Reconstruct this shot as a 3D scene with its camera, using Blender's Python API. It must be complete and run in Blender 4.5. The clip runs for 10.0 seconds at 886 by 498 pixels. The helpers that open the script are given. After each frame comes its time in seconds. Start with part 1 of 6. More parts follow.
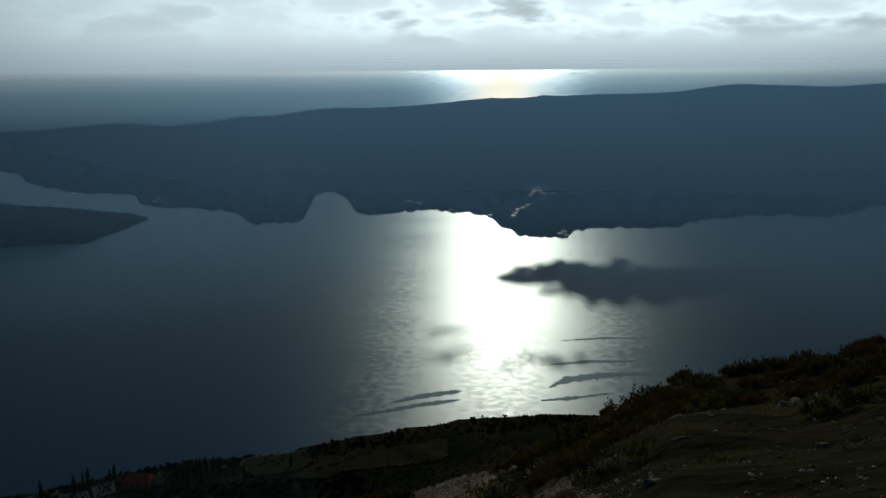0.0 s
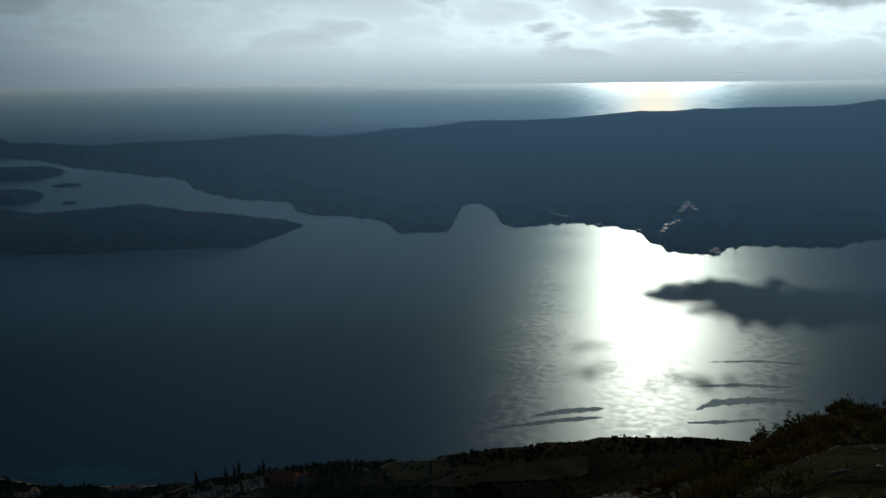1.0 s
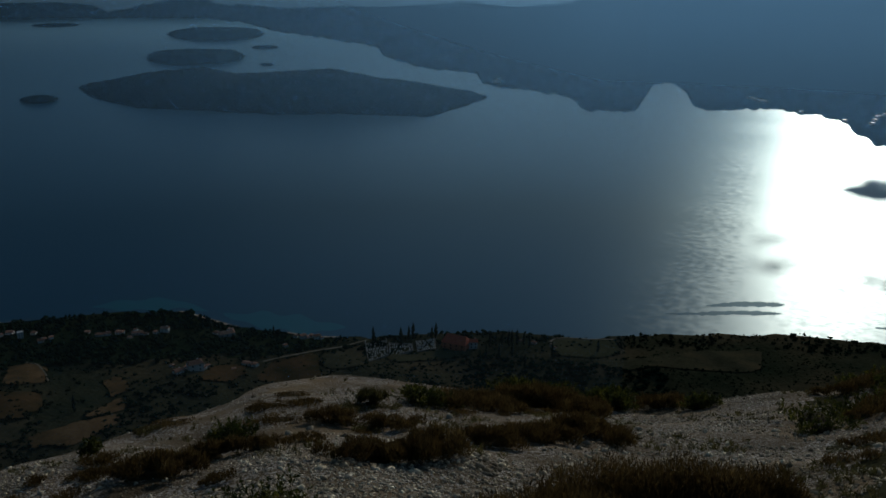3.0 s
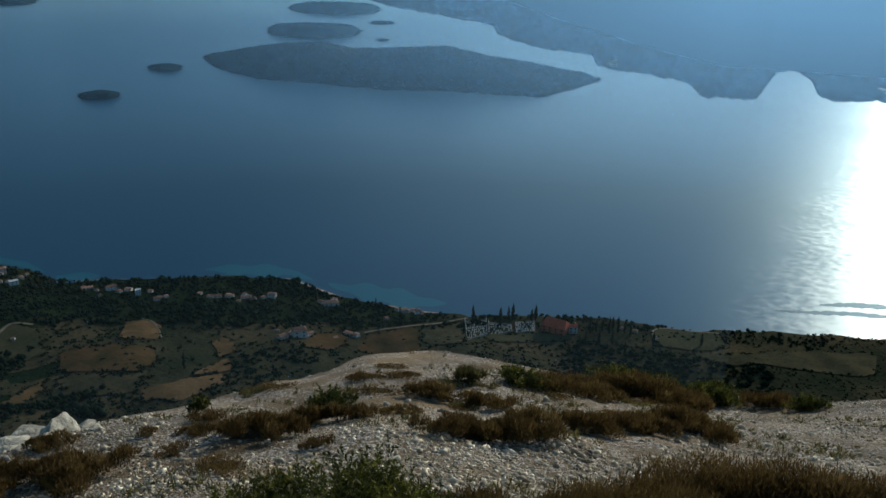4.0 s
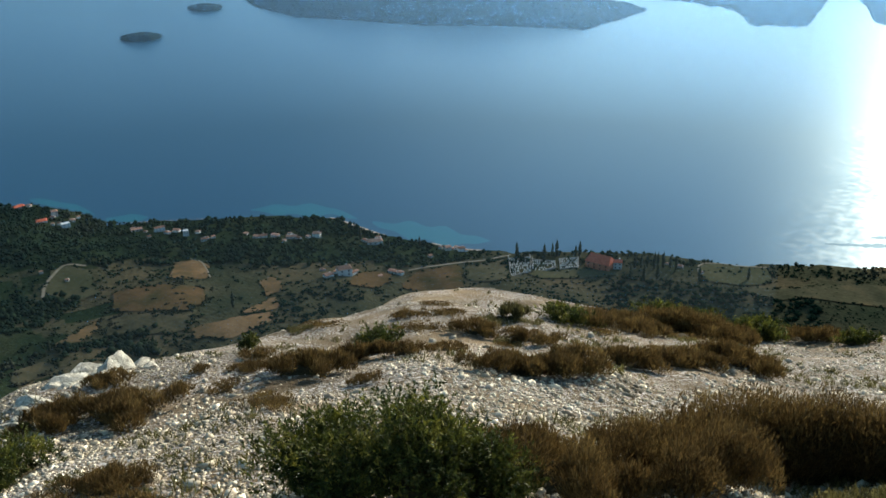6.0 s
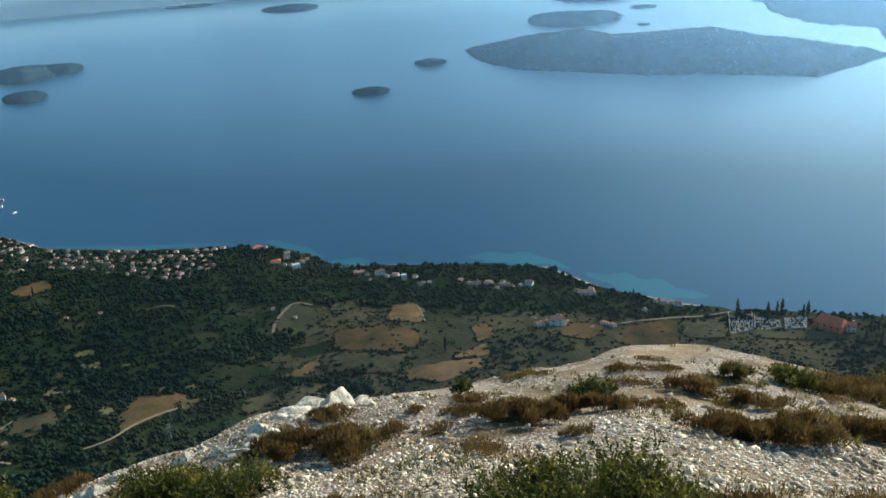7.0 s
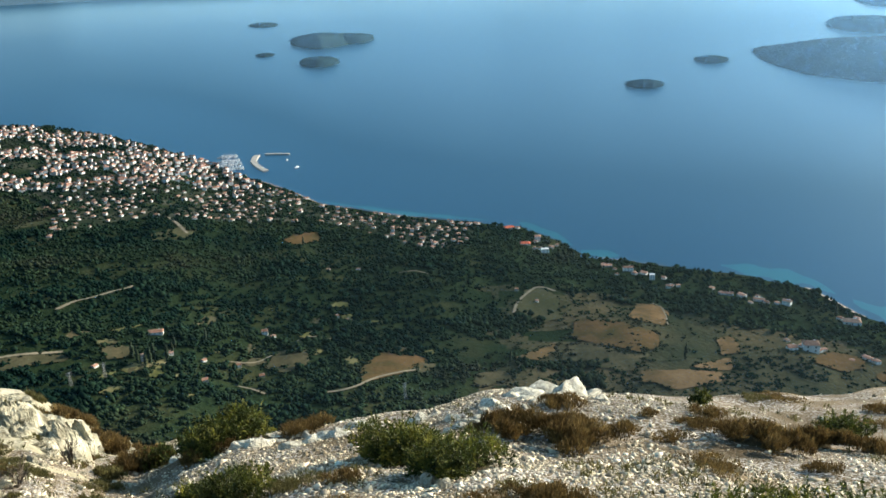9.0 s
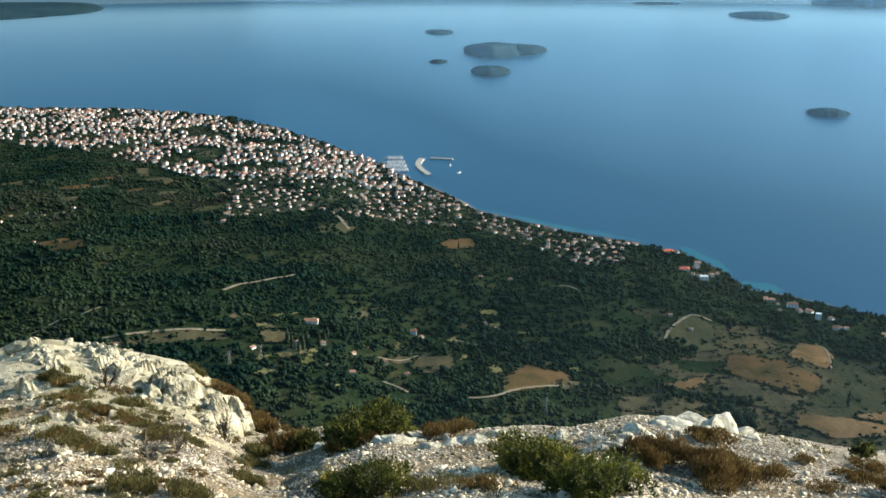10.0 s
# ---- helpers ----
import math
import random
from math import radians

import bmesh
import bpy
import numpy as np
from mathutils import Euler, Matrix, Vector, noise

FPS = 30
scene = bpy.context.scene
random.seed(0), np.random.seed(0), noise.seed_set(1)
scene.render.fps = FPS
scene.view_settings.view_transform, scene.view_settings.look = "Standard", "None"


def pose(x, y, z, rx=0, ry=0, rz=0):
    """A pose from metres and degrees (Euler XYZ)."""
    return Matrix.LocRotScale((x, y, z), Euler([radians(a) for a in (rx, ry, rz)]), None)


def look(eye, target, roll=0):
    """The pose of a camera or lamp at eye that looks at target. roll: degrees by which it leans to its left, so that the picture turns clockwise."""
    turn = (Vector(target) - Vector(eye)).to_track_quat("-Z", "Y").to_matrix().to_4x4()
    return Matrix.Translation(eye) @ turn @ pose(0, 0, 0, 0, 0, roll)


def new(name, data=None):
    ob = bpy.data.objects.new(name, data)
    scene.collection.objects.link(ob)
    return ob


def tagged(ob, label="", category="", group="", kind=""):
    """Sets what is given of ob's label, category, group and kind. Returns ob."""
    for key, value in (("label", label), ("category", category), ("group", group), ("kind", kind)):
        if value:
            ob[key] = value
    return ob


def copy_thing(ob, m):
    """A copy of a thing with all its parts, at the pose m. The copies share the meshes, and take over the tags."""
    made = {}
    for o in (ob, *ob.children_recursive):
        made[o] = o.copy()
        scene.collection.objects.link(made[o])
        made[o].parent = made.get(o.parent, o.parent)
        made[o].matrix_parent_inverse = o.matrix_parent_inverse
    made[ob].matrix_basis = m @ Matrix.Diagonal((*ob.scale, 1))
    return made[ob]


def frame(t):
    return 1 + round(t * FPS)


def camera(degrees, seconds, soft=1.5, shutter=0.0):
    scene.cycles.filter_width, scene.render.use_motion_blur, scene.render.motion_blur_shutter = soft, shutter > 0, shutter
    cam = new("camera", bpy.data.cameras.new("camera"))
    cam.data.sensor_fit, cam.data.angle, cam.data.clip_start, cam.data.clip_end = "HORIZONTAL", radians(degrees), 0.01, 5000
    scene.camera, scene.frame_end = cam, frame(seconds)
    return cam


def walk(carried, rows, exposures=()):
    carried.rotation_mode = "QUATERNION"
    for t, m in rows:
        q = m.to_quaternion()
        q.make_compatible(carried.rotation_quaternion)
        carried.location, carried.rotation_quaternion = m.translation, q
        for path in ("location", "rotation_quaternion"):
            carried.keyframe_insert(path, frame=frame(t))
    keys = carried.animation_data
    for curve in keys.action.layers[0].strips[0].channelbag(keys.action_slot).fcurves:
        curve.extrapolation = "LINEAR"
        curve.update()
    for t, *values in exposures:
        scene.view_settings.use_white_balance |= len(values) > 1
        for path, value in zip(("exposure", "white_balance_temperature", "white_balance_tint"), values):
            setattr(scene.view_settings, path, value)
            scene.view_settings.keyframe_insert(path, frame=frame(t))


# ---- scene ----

# Plan: the lookout stands at x = y = 0, the sea lies at z = 0, bearings are degrees to the left of +y.
EYE = 320.0      # height of the eye over the sea
ARM = 0.18       # the camera is held out this far and turns round the body

PATH = [
    (0, 1.45, -11.17, -0.45),
    (0.5, 5.67, -11.25, -0.97),
    (1, 10.77, -10.32, -0.56),
    (1.5, 16.43, -10.67, -0.38),
    (2, 19.97, -12.48, -0.09),
    (3.3, 23.94, -19.47, 1.33),
    (3.5, 26.13, -19.78, 1.50),
    (4, 29.31, -19.58, 1.31),
    (4.5, 29.86, -20.84, 0.50),
    (5, 29.12, -22.99, 0.34),
    (5.2, 29.54, -23.78, 0.55),
    (6.3, 35.60, -22.79, -1.97),
    (6.5, 39.25, -21.97, -2.82),
    (7, 46.52, -19.92, -3.89),
    (7.5, 51.74, -21.39, -2.36),
    (8, 55.55, -21.01, -2.90),
    (8.5, 59.14, -21.16, -2.59),
    (9, 63.24, -19.92, -1.78),
    (9.5, 67.16, -20.14, -0.19),
    (10, 73.56, -19.09, -0.06),
]
cam = camera(52.2, 10.0, soft=1.6)


def held(yaw, pitch, roll):
    a, b = radians(yaw), radians(pitch)
    eye = Vector((-math.sin(a) * ARM, math.cos(a) * ARM, EYE))
    ahead = Vector((-math.sin(a) * math.cos(b), math.cos(a) * math.cos(b), math.sin(b)))
    return look(eye, eye + ahead * 50, roll)


walk(cam, [(t, held(yaw, pitch, roll)) for t, yaw, pitch, roll in PATH],
     exposures=[(0, -3.3, 6750, 10), (1.0, -3.3, 6750, 10), (1.5, -3.5, 6750, 10), (2.2, -3.5, 6700, 10), (3.3, -1.95, 6250, 10), (4.0, -0.86, 6450, 10), (5.2, -0.16, 6650, 10), (6.5, 0.48, 6850, 10), (7.4, 0.5, 6800, 9), (8.5, 0.82, 6950, 9), (10, 0.86, 7000, 9)])

# ---- sky, sun ----
SUN_BEARING, SUN_HEIGHT = -2.4, 19.0
a, b = radians(SUN_BEARING), radians(SUN_HEIGHT)
SUN_WAY = Vector((-math.sin(a) * math.cos(b), math.cos(a) * math.cos(b), math.sin(b)))
world = bpy.data.worlds.new("sky")
scene.world = world
world.use_nodes = True
sky = world.node_tree.nodes.new("ShaderNodeTexSky")
sky.sky_type, sky.sun_disc = "NISHITA", False
sky.sun_elevation, sky.sun_rotation = radians(SUN_HEIGHT), radians(-SUN_BEARING)
sky.air_density, sky.dust_density, sky.ozone_density = 1.0, 1.0, 2.5
sky.altitude = 300


def veiled_sky():
    """Thin haze low over the sea and a broken layer of clouds over the clear sky."""
    n, link = world.node_tree.nodes, world.node_tree.links.new
    back = n["Background"]
    back.inputs["Strength"].default_value = 0.10
    way = n.new("ShaderNodeTexCoord").outputs["Generated"]
    xyz = n.new("ShaderNodeSeparateXYZ")
    link(way, xyz.inputs[0])
    low = n.new("ShaderNodeMapRange")
    low.inputs["From Min"].default_value, low.inputs["From Max"].default_value = 0.0, 0.45
    low.inputs["To Min"].default_value, low.inputs["To Max"].default_value = 0.95, 0.5
    link(xyz.outputs["Z"], low.inputs["Value"])
    haze = n.new("ShaderNodeMix")
    haze.data_type = "RGBA"
    haze.inputs["B"].default_value = (0.62, 2.1, 3.45, 1)
    link(low.outputs[0], haze.inputs["Factor"])
    link(sky.outputs[0], haze.inputs["A"])
    flat = n.new("ShaderNodeMapping")
    flat.inputs["Scale"].default_value = (10.0, 10.0, 31.0)
    link(way, flat.inputs["Vector"])
    puff = n.new("ShaderNodeTexNoise")
    puff.inputs["Scale"].default_value, puff.inputs["Detail"].default_value = 1.0, 8.0
    puff.inputs["Distortion"].default_value = 0.15
    link(flat.outputs[0], puff.inputs["Vector"])
    ramp = n.new("ShaderNodeValToRGB")
    for at in (0.52, 0.58, 0.65):
        ramp.color_ramp.elements.new(at)
    for e, (at, value) in zip(ramp.color_ramp.elements, ((0.32, 1.0), (0.44, 1.12), (0.52, 1.4), (0.6, 0.82), (0.7, 0.6))):
        e.position, e.color = at, (value / 2, value / 2, value / 2, 1)
    link(puff.outputs[0], ramp.inputs[0])
    high = n.new("ShaderNodeMapRange")
    high.inputs["From Min"].default_value, high.inputs["From Max"].default_value = 0.024, 0.05
    link(xyz.outputs["Z"], high.inputs["Value"])
    west, broken = n.new("ShaderNodeMapRange"), n.new("ShaderNodeMath")
    west.inputs["From Min"].default_value, west.inputs["From Max"].default_value = -0.24, -0.02
    west.inputs["To Min"].default_value = 0.3
    link(xyz.outputs["X"], west.inputs["Value"])
    broken.operation = "MULTIPLY"
    link(high.outputs[0], broken.inputs[0])
    link(west.outputs[0], broken.inputs[1])
    cloud = n.new("ShaderNodeMix")
    cloud.data_type = "RGBA"
    cloud.inputs["A"].default_value = (0.5, 0.5, 0.5, 1)
    link(broken.outputs[0], cloud.inputs["Factor"])
    link(ramp.outputs[0], cloud.inputs["B"])
    lit = n.new("ShaderNodeVectorMath")
    lit.operation = "MULTIPLY"
    aim = n.new("ShaderNodeVectorMath")
    aim.operation = "DOT_PRODUCT"
    link(way, aim.inputs[0])
    aim.inputs[1].default_value = SUN_WAY
    near_sun = n.new("ShaderNodeMapRange")
    near_sun.interpolation_type = "SMOOTHERSTEP"
    near_sun.inputs["From Min"].default_value, near_sun.inputs["From Max"].default_value = 0.68, 1.0
    link(aim.outputs["Value"], near_sun.inputs["Value"])
    shallow = n.new("ShaderNodeMapRange")
    shallow.interpolation_type = "SMOOTHSTEP"
    shallow.inputs["From Min"].default_value, shallow.inputs["From Max"].default_value = 0.04, 0.24
    shallow.inputs["To Min"].default_value, shallow.inputs["To Max"].default_value = 1.0, 0.06
    link(xyz.outputs["Z"], shallow.inputs["Value"])
    both = n.new("ShaderNodeMath")
    both.operation = "MULTIPLY"
    link(near_sun.outputs[0], both.inputs[0])
    link(shallow.outputs[0], both.inputs[1])
    halo, glow = n.new("ShaderNodeVectorMath"), n.new("ShaderNodeVectorMath")
    halo.operation, glow.operation = "SCALE", "ADD"
    halo.inputs[0].default_value = (40, 48, 51)
    link(both.outputs[0], halo.inputs["Scale"])
    wide_sun, skirt, veil, fringe, light = (n.new("ShaderNodeMapRange"), n.new("ShaderNodeMapRange"), n.new("ShaderNodeMath"), n.new("ShaderNodeVectorMath"), n.new("ShaderNodeVectorMath"))
    wide_sun.interpolation_type = skirt.interpolation_type = "SMOOTHSTEP"
    wide_sun.inputs["From Min"].default_value, wide_sun.inputs["From Max"].default_value = 0.1, 1.0
    link(aim.outputs["Value"], wide_sun.inputs["Value"])
    skirt.inputs["From Min"].default_value, skirt.inputs["From Max"].default_value = 0.06, 0.2
    skirt.inputs["To Min"].default_value, skirt.inputs["To Max"].default_value = 1.0, 0.0
    link(xyz.outputs["Z"], skirt.inputs["Value"])
    veil.operation, fringe.operation, light.operation = "MULTIPLY", "SCALE", "ADD"
    link(wide_sun.outputs[0], veil.inputs[0])
    link(skirt.outputs[0], veil.inputs[1])
    fringe.inputs[0].default_value = (16, 22, 26)
    link(veil.outputs[0], fringe.inputs["Scale"])
    link(halo.outputs[0], light.inputs[0])
    link(fringe.outputs[0], light.inputs[1])
    link(light.outputs[0], glow.inputs[0])
    link(haze.outputs["Result"], glow.inputs[1])
    link(glow.outputs[0], lit.inputs[0])
    link(cloud.outputs["Result"], lit.inputs[1])
    twice = n.new("ShaderNodeVectorMath")
    twice.operation = "SCALE"
    rim = n.new("ShaderNodeMapRange")   # the low sky is brightest
    rim.interpolation_type = "SMOOTHSTEP"
    rim.inputs["From Min"].default_value, rim.inputs["From Max"].default_value = 0.06, 0.2
    rim.inputs["To Min"].default_value, rim.inputs["To Max"].default_value = 2.15, 2.0
    link(xyz.outputs["Z"], rim.inputs["Value"])
    link(rim.outputs[0], twice.inputs["Scale"])
    link(lit.outputs[0], twice.inputs[0])
    link(twice.outputs[0], back.inputs[0])


veiled_sky()
sun = new("sun", bpy.data.lights.new("sun", "SUN"))
sun.data.energy, sun.data.angle, sun.data.color = 5.0, radians(0.53), (1.0, 0.89, 0.72)
sun.matrix_world = look((0, 0, 900), Vector((0, 0, 900)) - SUN_WAY * 10)


# ---- materials ----
def material(name, colours, rough=0.8, scale=1.0, bump=0.0, bump_scale=None, fine=None, metal=0.0, coord="Object",
             vary=0.0, detail=6.0, specular=0.3, island=False, distance=0.05):
    """A surface whose colour wanders between the given ones: large stains, fine grain, and relief."""
    m = bpy.data.materials.new(name)
    m.use_nodes = True
    n, link = m.node_tree.nodes, m.node_tree.links.new
    p = n["Principled BSDF"]
    p.inputs["Roughness"].default_value, p.inputs["Metallic"].default_value = rough, metal
    p.inputs["Specular IOR Level"].default_value = specular
    where = n.new("ShaderNodeTexCoord").outputs[coord]
    big = n.new("ShaderNodeTexNoise")
    big.inputs["Scale"].default_value, big.inputs["Detail"].default_value = scale, detail
    link(where, big.inputs["Vector"])
    ramp = n.new("ShaderNodeValToRGB")
    link(big.outputs[0], ramp.inputs[0])
    while len(ramp.color_ramp.elements) < len(colours):
        ramp.color_ramp.elements.new(0.5)
    for i, (e, c) in enumerate(zip(ramp.color_ramp.elements, colours)):
        e.position, e.color = 0.3 + 0.4 * i / max(1, len(colours) - 1), (*c, 1)
    out = ramp.outputs[0]
    grain = n.new("ShaderNodeTexNoise")
    grain.inputs["Scale"].default_value, grain.inputs["Detail"].default_value = fine or scale * 12, 4.0
    link(where, grain.inputs["Vector"])
    mix = n.new("ShaderNodeMix")
    mix.data_type, mix.blend_type = "RGBA", "OVERLAY"
    mix.inputs["Factor"].default_value = 0.45
    link(out, mix.inputs["A"])
    link(grain.outputs[0], mix.inputs["B"])
    out = mix.outputs["Result"]
    if vary:
        pick = n.new("ShaderNodeNewGeometry").outputs["Random Per Island"] if island else n.new("ShaderNodeObjectInfo").outputs["Random"]
        hsv, spread = n.new("ShaderNodeHueSaturation"), n.new("ShaderNodeMapRange")
        spread.inputs["To Min"].default_value, spread.inputs["To Max"].default_value = 1 - vary, 1 + vary
        link(pick, spread.inputs["Value"])
        link(spread.outputs[0], hsv.inputs["Value"])
        link(out, hsv.inputs["Color"])
        out = hsv.outputs[0]
    link(out, p.inputs["Base Color"])
    if bump:
        b = n.new("ShaderNodeBump")
        b.inputs["Strength"].default_value, b.inputs["Distance"].default_value = bump, distance
        relief = n.new("ShaderNodeTexNoise")
        relief.inputs["Scale"].default_value, relief.inputs["Detail"].default_value = bump_scale or scale * 8, 8.0
        link(where, relief.inputs["Vector"])
        link(relief.outputs[0], b.inputs["Height"])
        link(b.outputs[0], p.inputs["Normal"])
    return m


def sea_material(name, colour, smooth=0.318, ruffled=0.337):
    """Deep blue water: wind-ruffled, with smoother slicks drawn out along the strait."""
    m = bpy.data.materials.new(name)
    m.use_nodes = True
    n, link = m.node_tree.nodes, m.node_tree.links.new
    n.remove(n["Principled BSDF"])
    body, gloss = n.new("ShaderNodeBsdfDiffuse"), n.new("ShaderNodeBsdfAnisotropic")
    body.inputs["Color"].default_value = (*colour, 1)
    gloss.distribution = "BECKMANN"
    gloss.inputs["Color"].default_value = (0.73, 0.91, 1.0, 1)
    fresnel, both = n.new("ShaderNodeFresnel"), n.new("ShaderNodeMixShader")
    fresnel.inputs["IOR"].default_value = 1.56
    link(fresnel.outputs[0], both.inputs[0])
    link(body.outputs[0], both.inputs[1])
    broad, lobes = n.new("ShaderNodeBsdfAnisotropic"), n.new("ShaderNodeMixShader")
    broad.distribution = "BECKMANN"
    broad.inputs["Color"].default_value = (0.6, 0.86, 1.0, 1)
    broad.inputs["Roughness"].default_value = 0.455
    lobes.inputs[0].default_value = 0.3
    link(gloss.outputs[0], lobes.inputs[1])
    link(broad.outputs[0], lobes.inputs[2])
    link(lobes.outputs[0], both.inputs[2])
    link(both.outputs[0], n["Material Output"].inputs["Surface"])
    where = n.new("ShaderNodeTexCoord").outputs["Object"]
    stretch = n.new("ShaderNodeMapping")
    stretch.inputs["Scale"].default_value = (0.0022, 0.0075, 1)
    stretch.inputs["Rotation"].default_value = (0, 0, radians(12))
    link(where, stretch.inputs["Vector"])
    slick = n.new("ShaderNodeTexNoise")
    slick.inputs["Scale"].default_value, slick.inputs["Detail"].default_value = 1.0, 2.0
    link(stretch.outputs[0], slick.inputs["Vector"])
    rough = n.new("ShaderNodeMapRange")
    rough.inputs["From Min"].default_value, rough.inputs["From Max"].default_value = 0.36, 0.56
    rough.inputs["To Min"].default_value, rough.inputs["To Max"].default_value = smooth, ruffled
    link(slick.outputs[0], rough.inputs["Value"])
    cats_paw, spread, total = n.new("ShaderNodeTexNoise"), n.new("ShaderNodeMapRange"), n.new("ShaderNodeMath")
    cats_paw.inputs["Scale"].default_value, cats_paw.inputs["Detail"].default_value = 0.11, 2.0
    link(where, cats_paw.inputs["Vector"])
    spread.inputs["From Min"].default_value, spread.inputs["From Max"].default_value = 0.3, 0.7
    spread.inputs["To Min"].default_value, spread.inputs["To Max"].default_value = -0.03, 0.046
    link(cats_paw.outputs[0], spread.inputs["Value"])
    link(rough.outputs[0], total.inputs[0])
    link(spread.outputs[0], total.inputs[1])
    link(total.outputs[0], gloss.inputs["Roughness"])
    return m


def glow_backdrop():
    """The open sea far behind the islands: haze, sunward brightening and glitter painted as emission."""
    m = bpy.data.materials.new("distant_sea_painted_glow")
    m.use_nodes = True
    n, link = m.node_tree.nodes, m.node_tree.links.new
    n.remove(n["Principled BSDF"])
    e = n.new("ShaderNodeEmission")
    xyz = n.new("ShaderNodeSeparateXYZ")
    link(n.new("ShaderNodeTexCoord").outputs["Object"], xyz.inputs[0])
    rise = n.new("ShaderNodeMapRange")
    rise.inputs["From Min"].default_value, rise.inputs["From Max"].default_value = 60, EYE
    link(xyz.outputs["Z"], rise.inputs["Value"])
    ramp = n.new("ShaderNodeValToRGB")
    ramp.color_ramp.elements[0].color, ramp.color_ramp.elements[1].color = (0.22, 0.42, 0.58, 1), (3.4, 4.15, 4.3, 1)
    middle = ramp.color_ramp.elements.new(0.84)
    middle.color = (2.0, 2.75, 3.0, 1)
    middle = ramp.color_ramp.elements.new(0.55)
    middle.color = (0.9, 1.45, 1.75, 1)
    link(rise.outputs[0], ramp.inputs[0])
    # Sun glitter painted as a golden emission streak at the sun's bearing.
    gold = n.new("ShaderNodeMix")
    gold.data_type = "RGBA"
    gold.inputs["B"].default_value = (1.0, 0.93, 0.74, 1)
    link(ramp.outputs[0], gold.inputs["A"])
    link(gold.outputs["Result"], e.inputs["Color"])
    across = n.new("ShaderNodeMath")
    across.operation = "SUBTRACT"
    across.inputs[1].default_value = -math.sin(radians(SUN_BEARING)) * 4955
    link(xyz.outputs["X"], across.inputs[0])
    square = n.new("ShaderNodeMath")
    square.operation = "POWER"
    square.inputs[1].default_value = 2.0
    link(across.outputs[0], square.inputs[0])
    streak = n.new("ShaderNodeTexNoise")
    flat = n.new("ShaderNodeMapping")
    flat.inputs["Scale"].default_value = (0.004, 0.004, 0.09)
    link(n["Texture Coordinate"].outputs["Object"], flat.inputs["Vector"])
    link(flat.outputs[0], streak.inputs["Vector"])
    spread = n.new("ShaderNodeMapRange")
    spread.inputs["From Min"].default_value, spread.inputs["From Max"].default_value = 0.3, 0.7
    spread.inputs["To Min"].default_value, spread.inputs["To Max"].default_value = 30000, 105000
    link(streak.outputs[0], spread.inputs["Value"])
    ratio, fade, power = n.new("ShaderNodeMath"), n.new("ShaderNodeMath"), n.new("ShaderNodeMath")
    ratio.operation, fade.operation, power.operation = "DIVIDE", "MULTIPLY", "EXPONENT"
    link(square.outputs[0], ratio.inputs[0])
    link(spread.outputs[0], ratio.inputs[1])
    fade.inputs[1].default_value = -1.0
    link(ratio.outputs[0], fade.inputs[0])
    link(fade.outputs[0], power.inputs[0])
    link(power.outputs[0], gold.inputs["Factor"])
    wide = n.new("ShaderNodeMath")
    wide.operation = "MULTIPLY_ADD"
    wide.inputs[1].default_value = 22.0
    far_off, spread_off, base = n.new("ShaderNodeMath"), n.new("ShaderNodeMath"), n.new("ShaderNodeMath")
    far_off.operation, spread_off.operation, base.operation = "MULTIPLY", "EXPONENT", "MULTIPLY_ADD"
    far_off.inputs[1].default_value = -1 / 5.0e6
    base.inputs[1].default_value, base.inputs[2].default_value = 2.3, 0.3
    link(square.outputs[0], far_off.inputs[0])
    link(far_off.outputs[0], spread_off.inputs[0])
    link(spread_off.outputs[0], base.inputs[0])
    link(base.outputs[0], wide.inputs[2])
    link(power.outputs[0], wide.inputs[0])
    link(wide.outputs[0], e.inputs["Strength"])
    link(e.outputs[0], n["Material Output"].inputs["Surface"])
    return m


